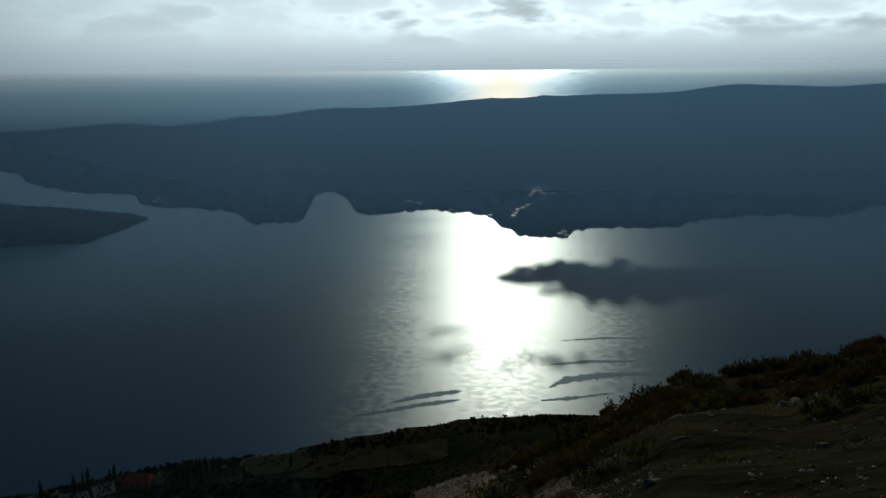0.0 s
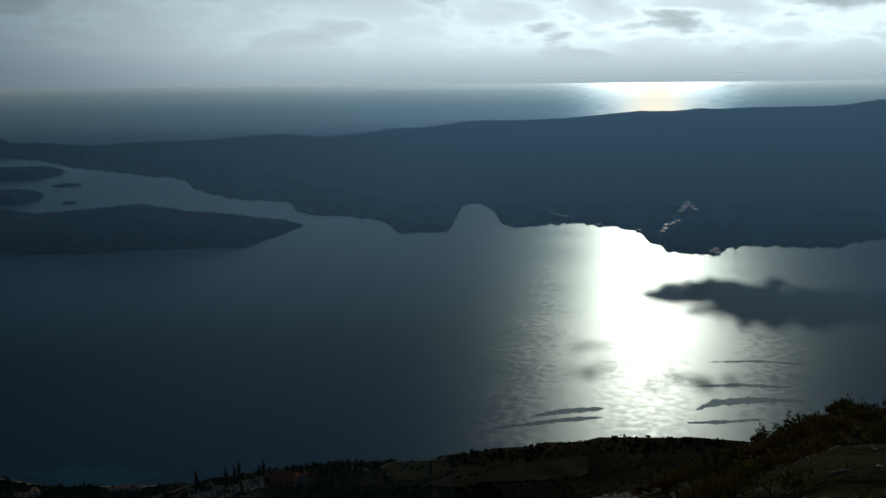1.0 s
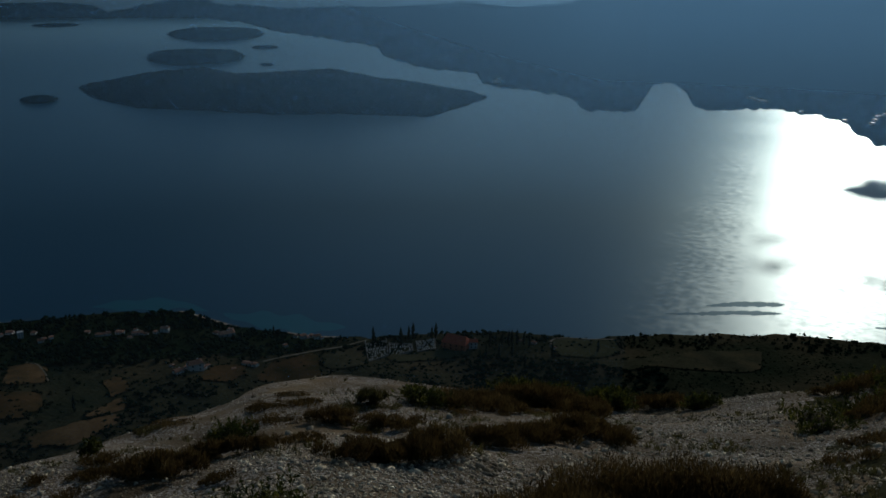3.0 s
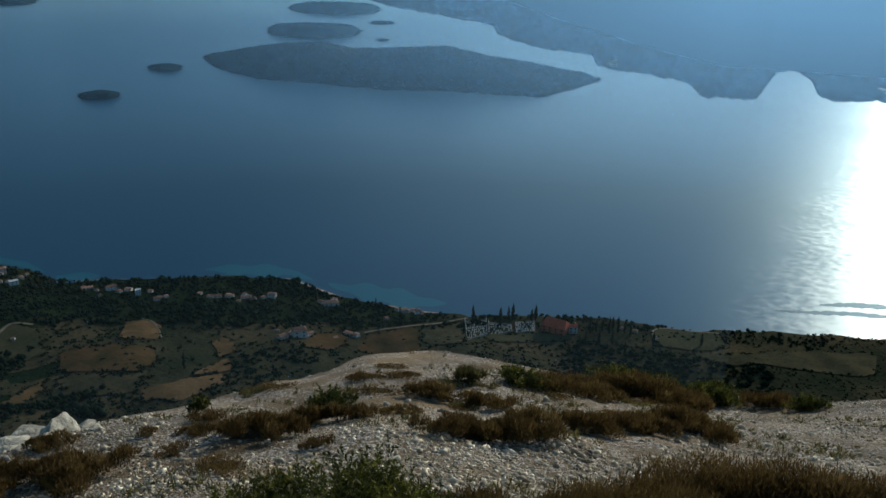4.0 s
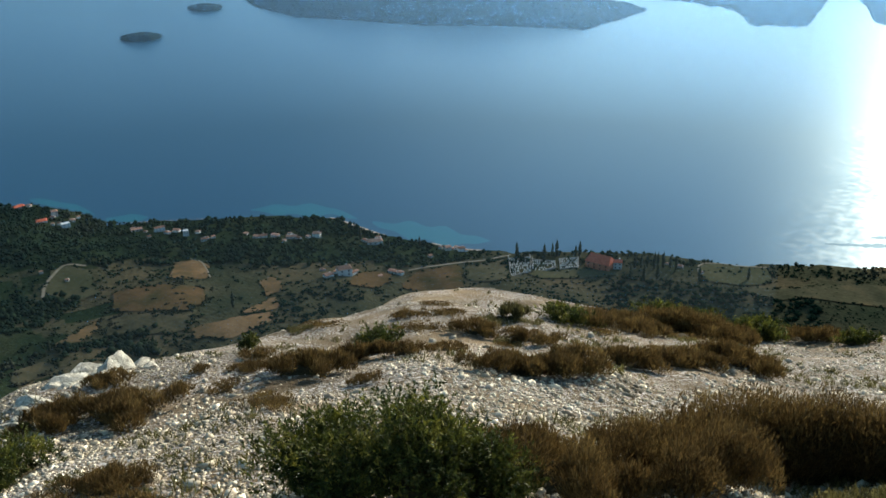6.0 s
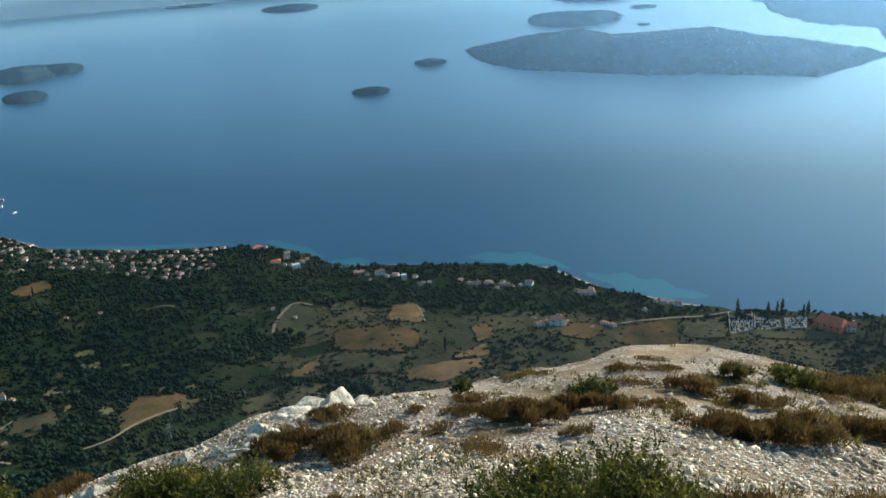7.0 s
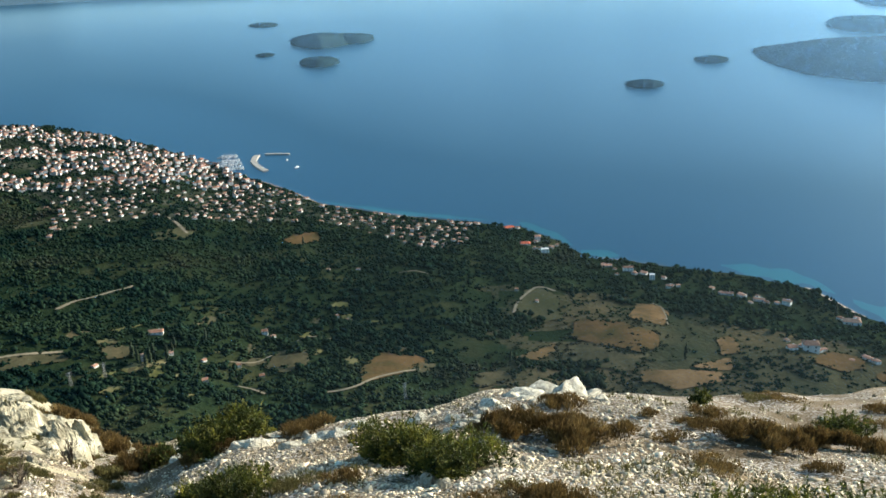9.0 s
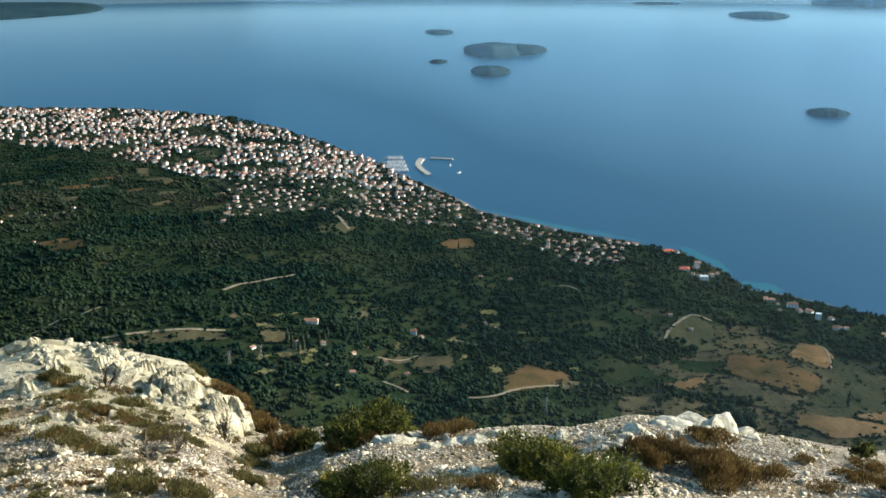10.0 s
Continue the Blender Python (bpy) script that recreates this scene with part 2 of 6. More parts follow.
SEA = sea_material("sea_water", (0.003, 0.04, 0.088))
SLICK = sea_material("calm_sea_water", (0.003, 0.04, 0.088), 0.07, 0.1)
SHALLOW = sea_material("shallow_sea_water", (0.006, 0.105, 0.135))
SEA_GLOW = glow_backdrop()
def scree_material():
    """Bare limestone slope: tan soil packed with small pale chips."""
    m = material("limestone_scree_ground", [(0.07, 0.053, 0.03), (0.145, 0.108, 0.064), (0.29, 0.215, 0.128)], 0.95, 0.5, 0.8, 9.0, 14.0, distance=0.06, specular=0.08)
    n, link = m.node_tree.nodes, m.node_tree.links.new
    where = n["Texture Coordinate"].outputs["Object"]
    p = n["Principled BSDF"]
    soil = p.inputs["Base Color"].links[0].from_socket
    chip = n.new("ShaderNodeTexVoronoi")
    chip.inputs["Scale"].default_value, chip.inputs["Randomness"].default_value = 34.0, 1.0
    link(where, chip.inputs["Vector"])
    tone = n.new("ShaderNodeSeparateColor")
    link(chip.outputs["Color"], tone.inputs[0])
    ramp = n.new("ShaderNodeValToRGB")
    for e, (at, c) in zip((ramp.color_ramp.elements[0], ramp.color_ramp.elements[1], ramp.color_ramp.elements.new(0.55)),
                          ((0.1, (0.075, 0.056, 0.034)), (0.95, (0.5, 0.44, 0.34)), (0.5, (0.18, 0.142, 0.094)))):
        e.position, e.color = at, (*c, 1)
    link(tone.outputs[0], ramp.inputs[0])
    bare = n.new("ShaderNodeTexNoise")
    bare.inputs["Scale"].default_value, bare.inputs["Detail"].default_value = 0.8, 4.0
    link(where, bare.inputs["Vector"])
    much = n.new("ShaderNodeMapRange")
    much.inputs["From Min"].default_value, much.inputs["From Max"].default_value = 0.38, 0.56
    much.inputs["To Min"].default_value, much.inputs["To Max"].default_value = 0.05, 0.5
    link(bare.outputs[0], much.inputs["Value"])
    mix = n.new("ShaderNodeMix")
    mix.data_type = "RGBA"
    link(much.outputs[0], mix.inputs["Factor"])
    link(soil, mix.inputs["A"])
    link(ramp.outputs[0], mix.inputs["B"])
    link(mix.outputs["Result"], p.inputs["Base Color"])
    lift = n.new("ShaderNodeBump")
    lift.invert = True
    lift.inputs["Strength"].default_value, lift.inputs["Distance"].default_value = 0.9, 0.02
    link(chip.outputs["Distance"], lift.inputs["Height"])
    link(n["Bump"].outputs[0], lift.inputs["Normal"])
    link(lift.outputs[0], p.inputs["Normal"])
    return m


def leafy(m, through_=0.4):
    """Lets part of the light shine through thin leaves."""
    n, link = m.node_tree.nodes, m.node_tree.links.new
    p, out = n["Principled BSDF"], n["Material Output"]
    glow, both = n.new("ShaderNodeBsdfTranslucent"), n.new("ShaderNodeMixShader")
    both.inputs[0].default_value = through_
    link(p.inputs["Base Color"].links[0].from_socket, glow.inputs["Color"])
    link(p.outputs[0], both.inputs[1])
    link(glow.outputs[0], both.inputs[2])
    link(both.outputs[0], out.inputs["Surface"])
    return m


SCREE = scree_material()
SAND = material("pale_sandy_scree", [(0.22, 0.19, 0.12), (0.37, 0.335, 0.23), (0.47, 0.43, 0.32)], 0.95, 0.5, 0.9, 5.0, 7.0, distance=0.09)
MEADOW = material("pale_green_terraces", [(0.065, 0.075, 0.028), (0.125, 0.125, 0.052), (0.2, 0.175, 0.095)], 0.95, 0.06, 0.5, 0.5, 0.4, specular=0.0)
TOWN_SOIL = material("garden_plots_and_lanes", [(0.014, 0.026, 0.016), (0.028, 0.038, 0.024), (0.075, 0.075, 0.058)], 0.95, 0.05, 0.3, 0.5, 0.3, specular=0.0)
RED_WALL = material("red_washed_plaster", [(0.55, 0.16, 0.085), (0.68, 0.24, 0.13)], 0.9, 0.3, 0.2, 3.0, 2.0)
GRAVE = material("white_grave_marble", [(0.38, 0.36, 0.32), (0.62, 0.6, 0.55)], 0.6, 0.4, vary=0.35, island=True)
LIMESTONE = material("pale_limestone", [(0.15, 0.135, 0.09), (0.36, 0.335, 0.245), (0.58, 0.55, 0.43)], 0.9, 2.6, 1.0, 12.0, 14.0, distance=0.07)
WHITE_ROCK = material("white_limestone_block", [(0.33, 0.3, 0.23), (0.55, 0.52, 0.42), (0.74, 0.71, 0.61)], 0.9, 3.0, 0.8, 9.0, 14.0, distance=0.04)
MAQUIS = material("maquis_slope", [(0.026, 0.036, 0.021), (0.056, 0.056, 0.032), (0.105, 0.083, 0.047)], 1.0, 0.012, 0.8, 0.25, 0.25, distance=2.0, specular=0.0)
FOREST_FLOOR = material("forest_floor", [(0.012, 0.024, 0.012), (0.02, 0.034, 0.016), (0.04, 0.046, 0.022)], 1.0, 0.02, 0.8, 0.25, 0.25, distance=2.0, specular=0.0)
# Blue cast of distance haze is put into both far-land base colours.
ISLET_WOOD = material("haze_tinted_islet_scrub", [(0.012, 0.03, 0.036), (0.018, 0.04, 0.045), (0.026, 0.05, 0.054)], 1.0, 0.02, 0.2, 0.06, 0.12, distance=3.0, specular=0.0)
FAR_WOOD = material("haze_tinted_maquis", [(0.024, 0.04, 0.044), (0.032, 0.05, 0.054), (0.044, 0.062, 0.064)], 1.0, 0.008, 0.2, 0.06, 0.12, distance=3.0, specular=0.0)
LEAF = leafy(material("pine_and_oak_leaves", [(0.007, 0.022, 0.016), (0.012, 0.032, 0.021), (0.028, 0.05, 0.027), (0.05, 0.052, 0.037)], 1.0, 0.009, 0, None, 0.05, vary=0.16, island=True, specular=0.0), 0.3)
DARK_LEAF = material("cypress_leaves", [(0.014, 0.028, 0.014), (0.025, 0.042, 0.02)], 0.9, 0.3, vary=0.2)
BARK = material("grey_bark", [(0.09, 0.07, 0.05), (0.16, 0.13, 0.1)], 0.95, 3.0, 0.6, 12.0)
GREEN = material("vineyard_green", [(0.05, 0.058, 0.03), (0.084, 0.08, 0.045)], 0.95, 0.03, 0.5, 0.5, 0.4, specular=0.0)
OLIVE = material("dry_meadow", [(0.042, 0.046, 0.026), (0.072, 0.068, 0.04), (0.11, 0.09, 0.05)], 0.95, 0.045, 0.5, 0.5, 0.4, specular=0.0)
BROWN = material("ploughed_brown_soil", [(0.05, 0.05, 0.022), (0.098, 0.066, 0.032), (0.135, 0.082, 0.04)], 0.95, 0.045, 0.5, 0.5, 0.4, specular=0.0)
ORANGE = material("bare_ochre_soil", [(0.085, 0.066, 0.034), (0.155, 0.1, 0.05), (0.2, 0.13, 0.07)], 0.95, 0.045, 0.5, 0.5, 0.4, specular=0.0)
TRACK = material("pale_gravel_track", [(0.15, 0.13, 0.09), (0.24, 0.21, 0.15)], 0.95, 0.2, 0.3, 1.0, 2.0)
BEACH = material("pebble_beach", [(0.25, 0.21, 0.16), (0.36, 0.31, 0.25)], 0.95, 0.1, 0.3, 1.0, 2.0)
PLASTER = material("white_plaster", [(0.6, 0.61, 0.61), (0.8, 0.81, 0.81)], 0.85, 0.25, 0.1, 4.0, 3.0, vary=0.22)
PLASTER_FAR = material("white_plaster_far", [(0.5, 0.51, 0.51), (0.82, 0.83, 0.83)], 0.85, 0.06, vary=0.35, island=True)
ROOF = material("terracotta_roof_tiles", [(0.26, 0.12, 0.08), (0.44, 0.26, 0.185)], 0.9, 0.6, 0.4, 4.0, 4.0, vary=0.45, specular=0.1)
ROOF_FAR = material("terracotta_roof_tiles_far", [(0.24, 0.115, 0.08), (0.42, 0.25, 0.185)], 0.9, 0.08, vary=0.45, island=True, specular=0.1)
RED_ROOF = material("bright_red_roof_tiles", [(0.62, 0.12, 0.06), (0.76, 0.19, 0.1)], 0.85, 0.6, 0.4, 4.0, 4.0)
WINDOW = material("dark_window_glass", [(0.02, 0.025, 0.03), (0.05, 0.055, 0.06)], 0.15, 0.5, specular=0.5)
ROOF_SHEET = material("bright_flat_roof", [(0.7, 0.68, 0.64), (0.8, 0.78, 0.74)], 0.28, 0.5, specular=0.8)
CONCRETE = material("pale_concrete", [(0.32, 0.31, 0.28), (0.44, 0.42, 0.39)], 0.9, 0.2, 0.2, 2.0, 3.0)
BOAT_WHITE = material("white_boat_hull", [(0.7, 0.7, 0.7), (0.8, 0.8, 0.8)], 0.3, 0.5)
STEEL = material("galvanised_steel", [(0.3, 0.31, 0.32), (0.42, 0.43, 0.44)], 0.5, 1.0, metal=0.7)
STONE = material("weathered_limestone_chips", [(0.25, 0.205, 0.135), (0.5, 0.44, 0.325), (0.76, 0.69, 0.56)], 0.9, 1.2, 0.4, 20.0, 30.0, vary=0.65, island=True)
STONE_ONE = material("weathered_limestone_stone", [(0.36, 0.31, 0.225), (0.62, 0.56, 0.45)], 0.9, 3.0, 0.6, 20.0, 30.0, vary=0.3, distance=0.02)
JUNIPER = leafy(material("juniper_needles", [(0.02, 0.03, 0.007), (0.062, 0.076, 0.014), (0.235, 0.22, 0.036)], 0.7, 4.0, 0, None, 30.0, vary=0.5, island=True), 0.3)
HEATH = leafy(material("dry_brown_heath", [(0.058, 0.038, 0.014), (0.13, 0.086, 0.03), (0.22, 0.155, 0.056)], 0.9, 2.5, 0, None, 30.0, vary=0.5, island=True), 0.3)
GRASS = leafy(material("dry_grass_blades", [(0.07, 0.068, 0.024), (0.16, 0.142, 0.055)], 0.9, 2.0, 0, None, 20.0, vary=0.4, island=True))
# Dark colour standing for the shade deep inside a bush.
SHADE_CORE = material("shaded_bush_inside", [(0.03, 0.026, 0.01), (0.06, 0.045, 0.02)], 1.0, 8.0, 0.8, 30.0, 40.0)
CLOUD = material("cloud_vapour", [(0.75, 0.76, 0.78), (0.85, 0.85, 0.86)], 1.0, 0.004, specular=0.0)


def haze_material():
    """Sheet imitating thin haze: lets most light through, scatters a little blue; thickest at eye height, none at the
    water.
    """
    m = bpy.data.materials.new("sea_haze_sheet")
    m.use_nodes = True
    n, link = m.node_tree.nodes, m.node_tree.links.new
    n.remove(n["Principled BSDF"])
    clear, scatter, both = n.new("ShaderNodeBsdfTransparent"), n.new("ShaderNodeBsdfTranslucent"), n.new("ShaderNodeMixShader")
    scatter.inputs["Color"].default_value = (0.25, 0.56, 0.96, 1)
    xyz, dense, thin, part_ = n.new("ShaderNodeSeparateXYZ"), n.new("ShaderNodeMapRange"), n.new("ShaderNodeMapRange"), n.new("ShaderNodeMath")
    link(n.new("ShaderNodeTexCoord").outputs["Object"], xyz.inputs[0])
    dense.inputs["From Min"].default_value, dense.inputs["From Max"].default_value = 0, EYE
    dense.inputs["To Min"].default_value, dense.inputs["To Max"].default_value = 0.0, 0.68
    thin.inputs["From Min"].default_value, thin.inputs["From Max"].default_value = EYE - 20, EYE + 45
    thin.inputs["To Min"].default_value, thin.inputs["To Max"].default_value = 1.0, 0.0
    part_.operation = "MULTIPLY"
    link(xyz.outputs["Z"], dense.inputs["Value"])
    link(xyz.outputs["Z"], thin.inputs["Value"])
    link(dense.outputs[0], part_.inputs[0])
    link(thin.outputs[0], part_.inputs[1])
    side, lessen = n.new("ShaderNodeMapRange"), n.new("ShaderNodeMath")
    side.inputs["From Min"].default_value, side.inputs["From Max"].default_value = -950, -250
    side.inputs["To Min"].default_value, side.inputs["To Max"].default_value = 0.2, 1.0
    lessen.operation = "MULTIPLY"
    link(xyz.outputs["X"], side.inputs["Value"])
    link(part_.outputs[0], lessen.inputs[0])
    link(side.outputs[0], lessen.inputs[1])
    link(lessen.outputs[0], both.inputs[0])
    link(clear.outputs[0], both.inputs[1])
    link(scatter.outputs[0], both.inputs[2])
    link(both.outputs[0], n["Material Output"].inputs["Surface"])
    return m


VEIL = haze_material()


def valley_haze_material():
    """Very thin haze sheet added to lift the wooded plain's darks; it clears towards the sunlit strait."""
    m = haze_material()
    m.name = "thin_valley_haze"
    n, link = m.node_tree.nodes, m.node_tree.links.new
    xyz, both = n["Separate XYZ"], n["Mix Shader"]
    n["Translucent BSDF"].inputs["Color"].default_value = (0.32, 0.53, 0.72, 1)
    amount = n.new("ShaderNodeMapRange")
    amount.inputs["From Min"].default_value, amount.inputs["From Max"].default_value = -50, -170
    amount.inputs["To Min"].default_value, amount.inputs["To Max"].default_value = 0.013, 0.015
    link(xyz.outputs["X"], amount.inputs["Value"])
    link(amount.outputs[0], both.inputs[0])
    return m


VALLEY_VEIL = valley_haze_material()


# ---- the lie of the land ----
def curve_of(pairs):
    keys, values = zip(*pairs)
    return lambda a: np.interp(a, keys, values)


# Dip of the near shoreline, and of the brow of the hill below the lookout, by bearing.
SHORE = curve_of([(-180, 20), (-60, 19), (-9.4, 21.3), (-0.8, 21.7), (3.4, 22.3), (10.3, 23.15), (12.4, 23.5), (17.8, 23.3), (22.4, 23.5), (27.2, 23.8),
                  (31, 23.6), (36.4, 22.6), (39.6, 21.4), (44, 21.0), (50, 20.7), (54, 20.4), (55.4, 19.5), (58, 18.6), (65.6, 17.8),
                  (69.2, 17.1), (71.2, 16.7), (73, 15.75), (76.3, 14.4), (80.2, 12.7), (83.6, 11.4), (87, 10.5), (92, 9.8), (99.6, 9.2), (125, 8), (180, 20)])
BROW = curve_of([(-180, -22), (-60, 6), (-30, 14), (-25, 15.6), (-20, 17.5), (-13.6, 18.9), (-10, 21), (-2.6, 24.5), (2.7, 26), (8, 27.2), (17.4, 27.2),
                 (24, 26.7), (29, 26.3), (34.2, 26.3), (39, 27.5), (45, 28.4), (51, 28.9), (60, 29.1), (64.5, 29.9), (77, 30.4), (82, 30.2),
                 (85, 29.9), (87, 28.7), (88.5, 27.2), (91, 25.2), (95, 23.9), (99, 22.7), (103, 22.6), (125, 14), (150, -5), (180, -22)])
BROW_FAR = curve_of([(-180, 60), (-60, 60), (-25, 42), (-10, 30), (0, 22), (15, 20), (30, 22), (36, 20), (45, 14), (60, 13), (70, 12.5), (78, 13.5), (82, 16.5), (85, 22), (88, 30), (91, 40), (99, 46), (103, 48), (125, 50), (180, 60)])
# The pine belt behind the shore reaches down to this dip.
BELT = curve_of([(-30, 10), (26, 22), (28.6, 23.9), (31, 24.4), (35, 24.6), (39, 24.3), (43, 24.1), (48, 23.5), (52, 22.9), (58, 22.6), (60, 22.0), (110, 10)])
FOOT = 1.62  # eye over the ground


def tan_deg(a):
    return np.tan(np.radians(a))


def hills(x, y, size, seed):
    """Smooth relief between about -1 and 1 as a sum of waves."""
    rng = np.random.RandomState(seed)
    total = 0 * x
    for k in range(14):
        turn, phase, f = rng.uniform(0, 6.283), rng.uniform(0, 6.283), rng.uniform(0.5, 2.6) / size
        total = total + np.sin((x * math.cos(turn) + y * math.sin(turn)) * f * 6.283 + phase) / 5
    return total


def land(bearing, r):
    """Height of the ground at a bearing and a distance from the lookout."""
    bearing, r = np.asarray(bearing, float), np.asarray(r, float)
    x, y = -np.sin(np.radians(bearing)) * r, np.cos(np.radians(bearing)) * r
    edge, shore = BROW_FAR(bearing), EYE / tan_deg(SHORE(bearing))
    fall = tan_deg(BROW(bearing)) - FOOT / edge
    near = EYE - FOOT - fall * np.minimum(r, edge)
    over = np.maximum(r - edge, 0)
    near = near - np.where(fall > 0, fall + 0.12 * np.minimum(over / 4, 3), fall * 0.5) * over
    near = near + 0.05 * hills(x, y, 3.2, 1) * np.minimum(r / 3, 1) + 0.14 * hills(x, y, 9, 2) * np.minimum(r / 9, 1)
    crag = np.clip((bearing - 85) / 3, 0, 1) * np.clip((r - 13) / 10, 0, 1) * np.clip((125 - bearing) / 15, 0, 1)
    along = x * 0.55 + y * 0.83
    near = near + crag * (0.35 * np.abs(hills(x * 0.6 + along, y, 9, 5)) - 0.1)
    u = np.maximum(shore - r, 0) / shore
    plain = 1.2 + 60 * u + 60 * u * u + 5 * hills(x, y, 260, 3) * np.minimum(u * 7, 1) + 1.2 * hills(x, y, 70, 4) * np.minimum(u * 9, 1)
    plain = np.where(r > shore, -0.25 * (r - shore), plain)
    return np.maximum(near, np.maximum(plain, -6))


def place(bearing, r, up=0.0):
    a = radians(bearing)
    return Vector((-math.sin(a) * r, math.cos(a) * r, float(land(bearing, r)) + up))


def sight(bearing, dip, start=60.0):
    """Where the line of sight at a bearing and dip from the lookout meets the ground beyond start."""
    r = start * np.exp(np.arange(0, 4.2, 0.004))
    below = land(0 * r + bearing, r) > EYE - r * math.tan(radians(dip))
    return place(bearing, float(r[int(np.argmax(below))]) if below.any() else float(EYE / math.tan(radians(dip))))


def mesh_object(name, vertices, faces, *materials, parent=None, smooth=True, level=False):
    me = bpy.data.meshes.new(name)
    me.from_pydata([tuple(map(float, v)) for v in vertices], [], [tuple(map(int, f)) for f in faces])
    for m in materials:
        me.materials.append(m)
    if smooth:
        me.polygons.foreach_set("use_smooth", [True] * len(me.polygons))
    if level and len(me.polygons) and me.polygons[0].normal.z < 0:
        me.flip_normals()
    me.update()
    ob = new(name, me)
    ob.parent = parent
    return ob


def grid_faces(rows, columns, offset=0):
    i = (np.arange(rows - 1)[:, None] * columns + np.arange(columns - 1)[None]).ravel() + offset
    return np.stack([i, i + 1, i + columns + 1, i + columns], 1)


def build_ground():
    bearings = np.r_[np.arange(-180, -40, 5), np.arange(-40, 84, 0.5), np.arange(84, 108, 0.2), np.arange(108, 112, 1), np.arange(112, 181, 4)]
    rings = np.r_[0.02, 0.5 * np.exp(np.arange(0, 8.35, 0.022))]
    b, r = np.meshgrid(bearings, rings)
    z = land(b, r)
    v = np.stack([-np.sin(np.radians(b)) * r, np.cos(np.radians(b)) * r, z], -1).reshape(-1, 3)
    keep = grid_faces(len(rings), len(bearings))
    deep = z.ravel()[keep].max(1) > -5.9
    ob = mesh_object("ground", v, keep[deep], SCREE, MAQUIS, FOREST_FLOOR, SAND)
    fr, fb = r.ravel()[keep[deep]].min(1), b.ravel()[keep[deep]].min(1)
    fx, fy = -np.sin(np.radians(fb)) * fr, np.cos(np.radians(fb)) * fr
    far = ((fr > 52) | ((fb < -4.5 + 4 * hills(fx, fy, 4, 8)) & (fr > 5 + 2 * hills(fx, fy, 3, 9)))).astype(int)
    far = np.where((fr <= 52) & (fb < -38), 0, far)
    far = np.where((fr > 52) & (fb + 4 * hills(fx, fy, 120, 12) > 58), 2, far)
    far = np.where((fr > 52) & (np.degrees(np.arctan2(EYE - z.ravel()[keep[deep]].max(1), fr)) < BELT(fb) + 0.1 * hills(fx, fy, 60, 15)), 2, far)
    far = np.where((fr <= 52) & (fr > 14 + 3 * hills(fx, fy, 5, 14)) & (fb + 1.5 * hills(fx, fy, 6, 13) > 87), 3, far)
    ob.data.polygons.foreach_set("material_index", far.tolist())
    return tagged(ob, "stony limestone mountainside falling to a wooded coastal plain", "ground", kind="structure")


def build_sea():
    n = 180
    v = [(0, 0, 0)] + [(-math.sin(2 * math.pi * i / n) * 4955, math.cos(2 * math.pi * i / n) * 4955, 0) for i in range(n)]
    ob = mesh_object("sea", v, [(0, 1 + i, 1 + (i + 1) % n) for i in range(n)], SEA)
    tagged(ob, "wide blue strait with wind ripples and smooth slicks", "sea", kind="structure")
    v, f = [], []
    for i in range(181):
        a = radians(-60 + i)
        v += [(-math.sin(a) * 4955, math.cos(a) * 4955, -5), (-math.sin(a) * 4955, math.cos(a) * 4955, EYE)]
    f = [(2 * i, 2 * i + 2, 2 * i + 3, 2 * i + 1) for i in range(180)]
    # Upright curved sheet added to imitate haze in front of the islands.
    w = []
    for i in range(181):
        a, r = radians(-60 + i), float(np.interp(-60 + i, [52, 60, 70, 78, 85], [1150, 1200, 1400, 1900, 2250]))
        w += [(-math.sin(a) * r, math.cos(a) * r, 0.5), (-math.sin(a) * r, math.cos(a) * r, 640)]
    tagged(mesh_object("haze_bank", w, f, VEIL), "translucent upright sheet imitating blue haze over the strait", "haze", kind="structure")
    # Second, fainter sheet added before the plain.
    w = []
    for i in range(181):
        a = radians(-60 + i)
        w += [(-math.sin(a) * 270, math.cos(a) * 270, 60), (-math.sin(a) * 270, math.cos(a) * 270, EYE - 12)]
    tagged(mesh_object("valley_haze", w[140:], [q for q in f if q[1] < 222], VALLEY_VEIL), "translucent upright sheet imitating haze over the wooded plain", "haze", kind="structure")
    tagged(mesh_object("backdrop", v, f, SEA_GLOW), "glowing backdrop of hazy open sea with painted sun glitter", "sea", kind="structure")


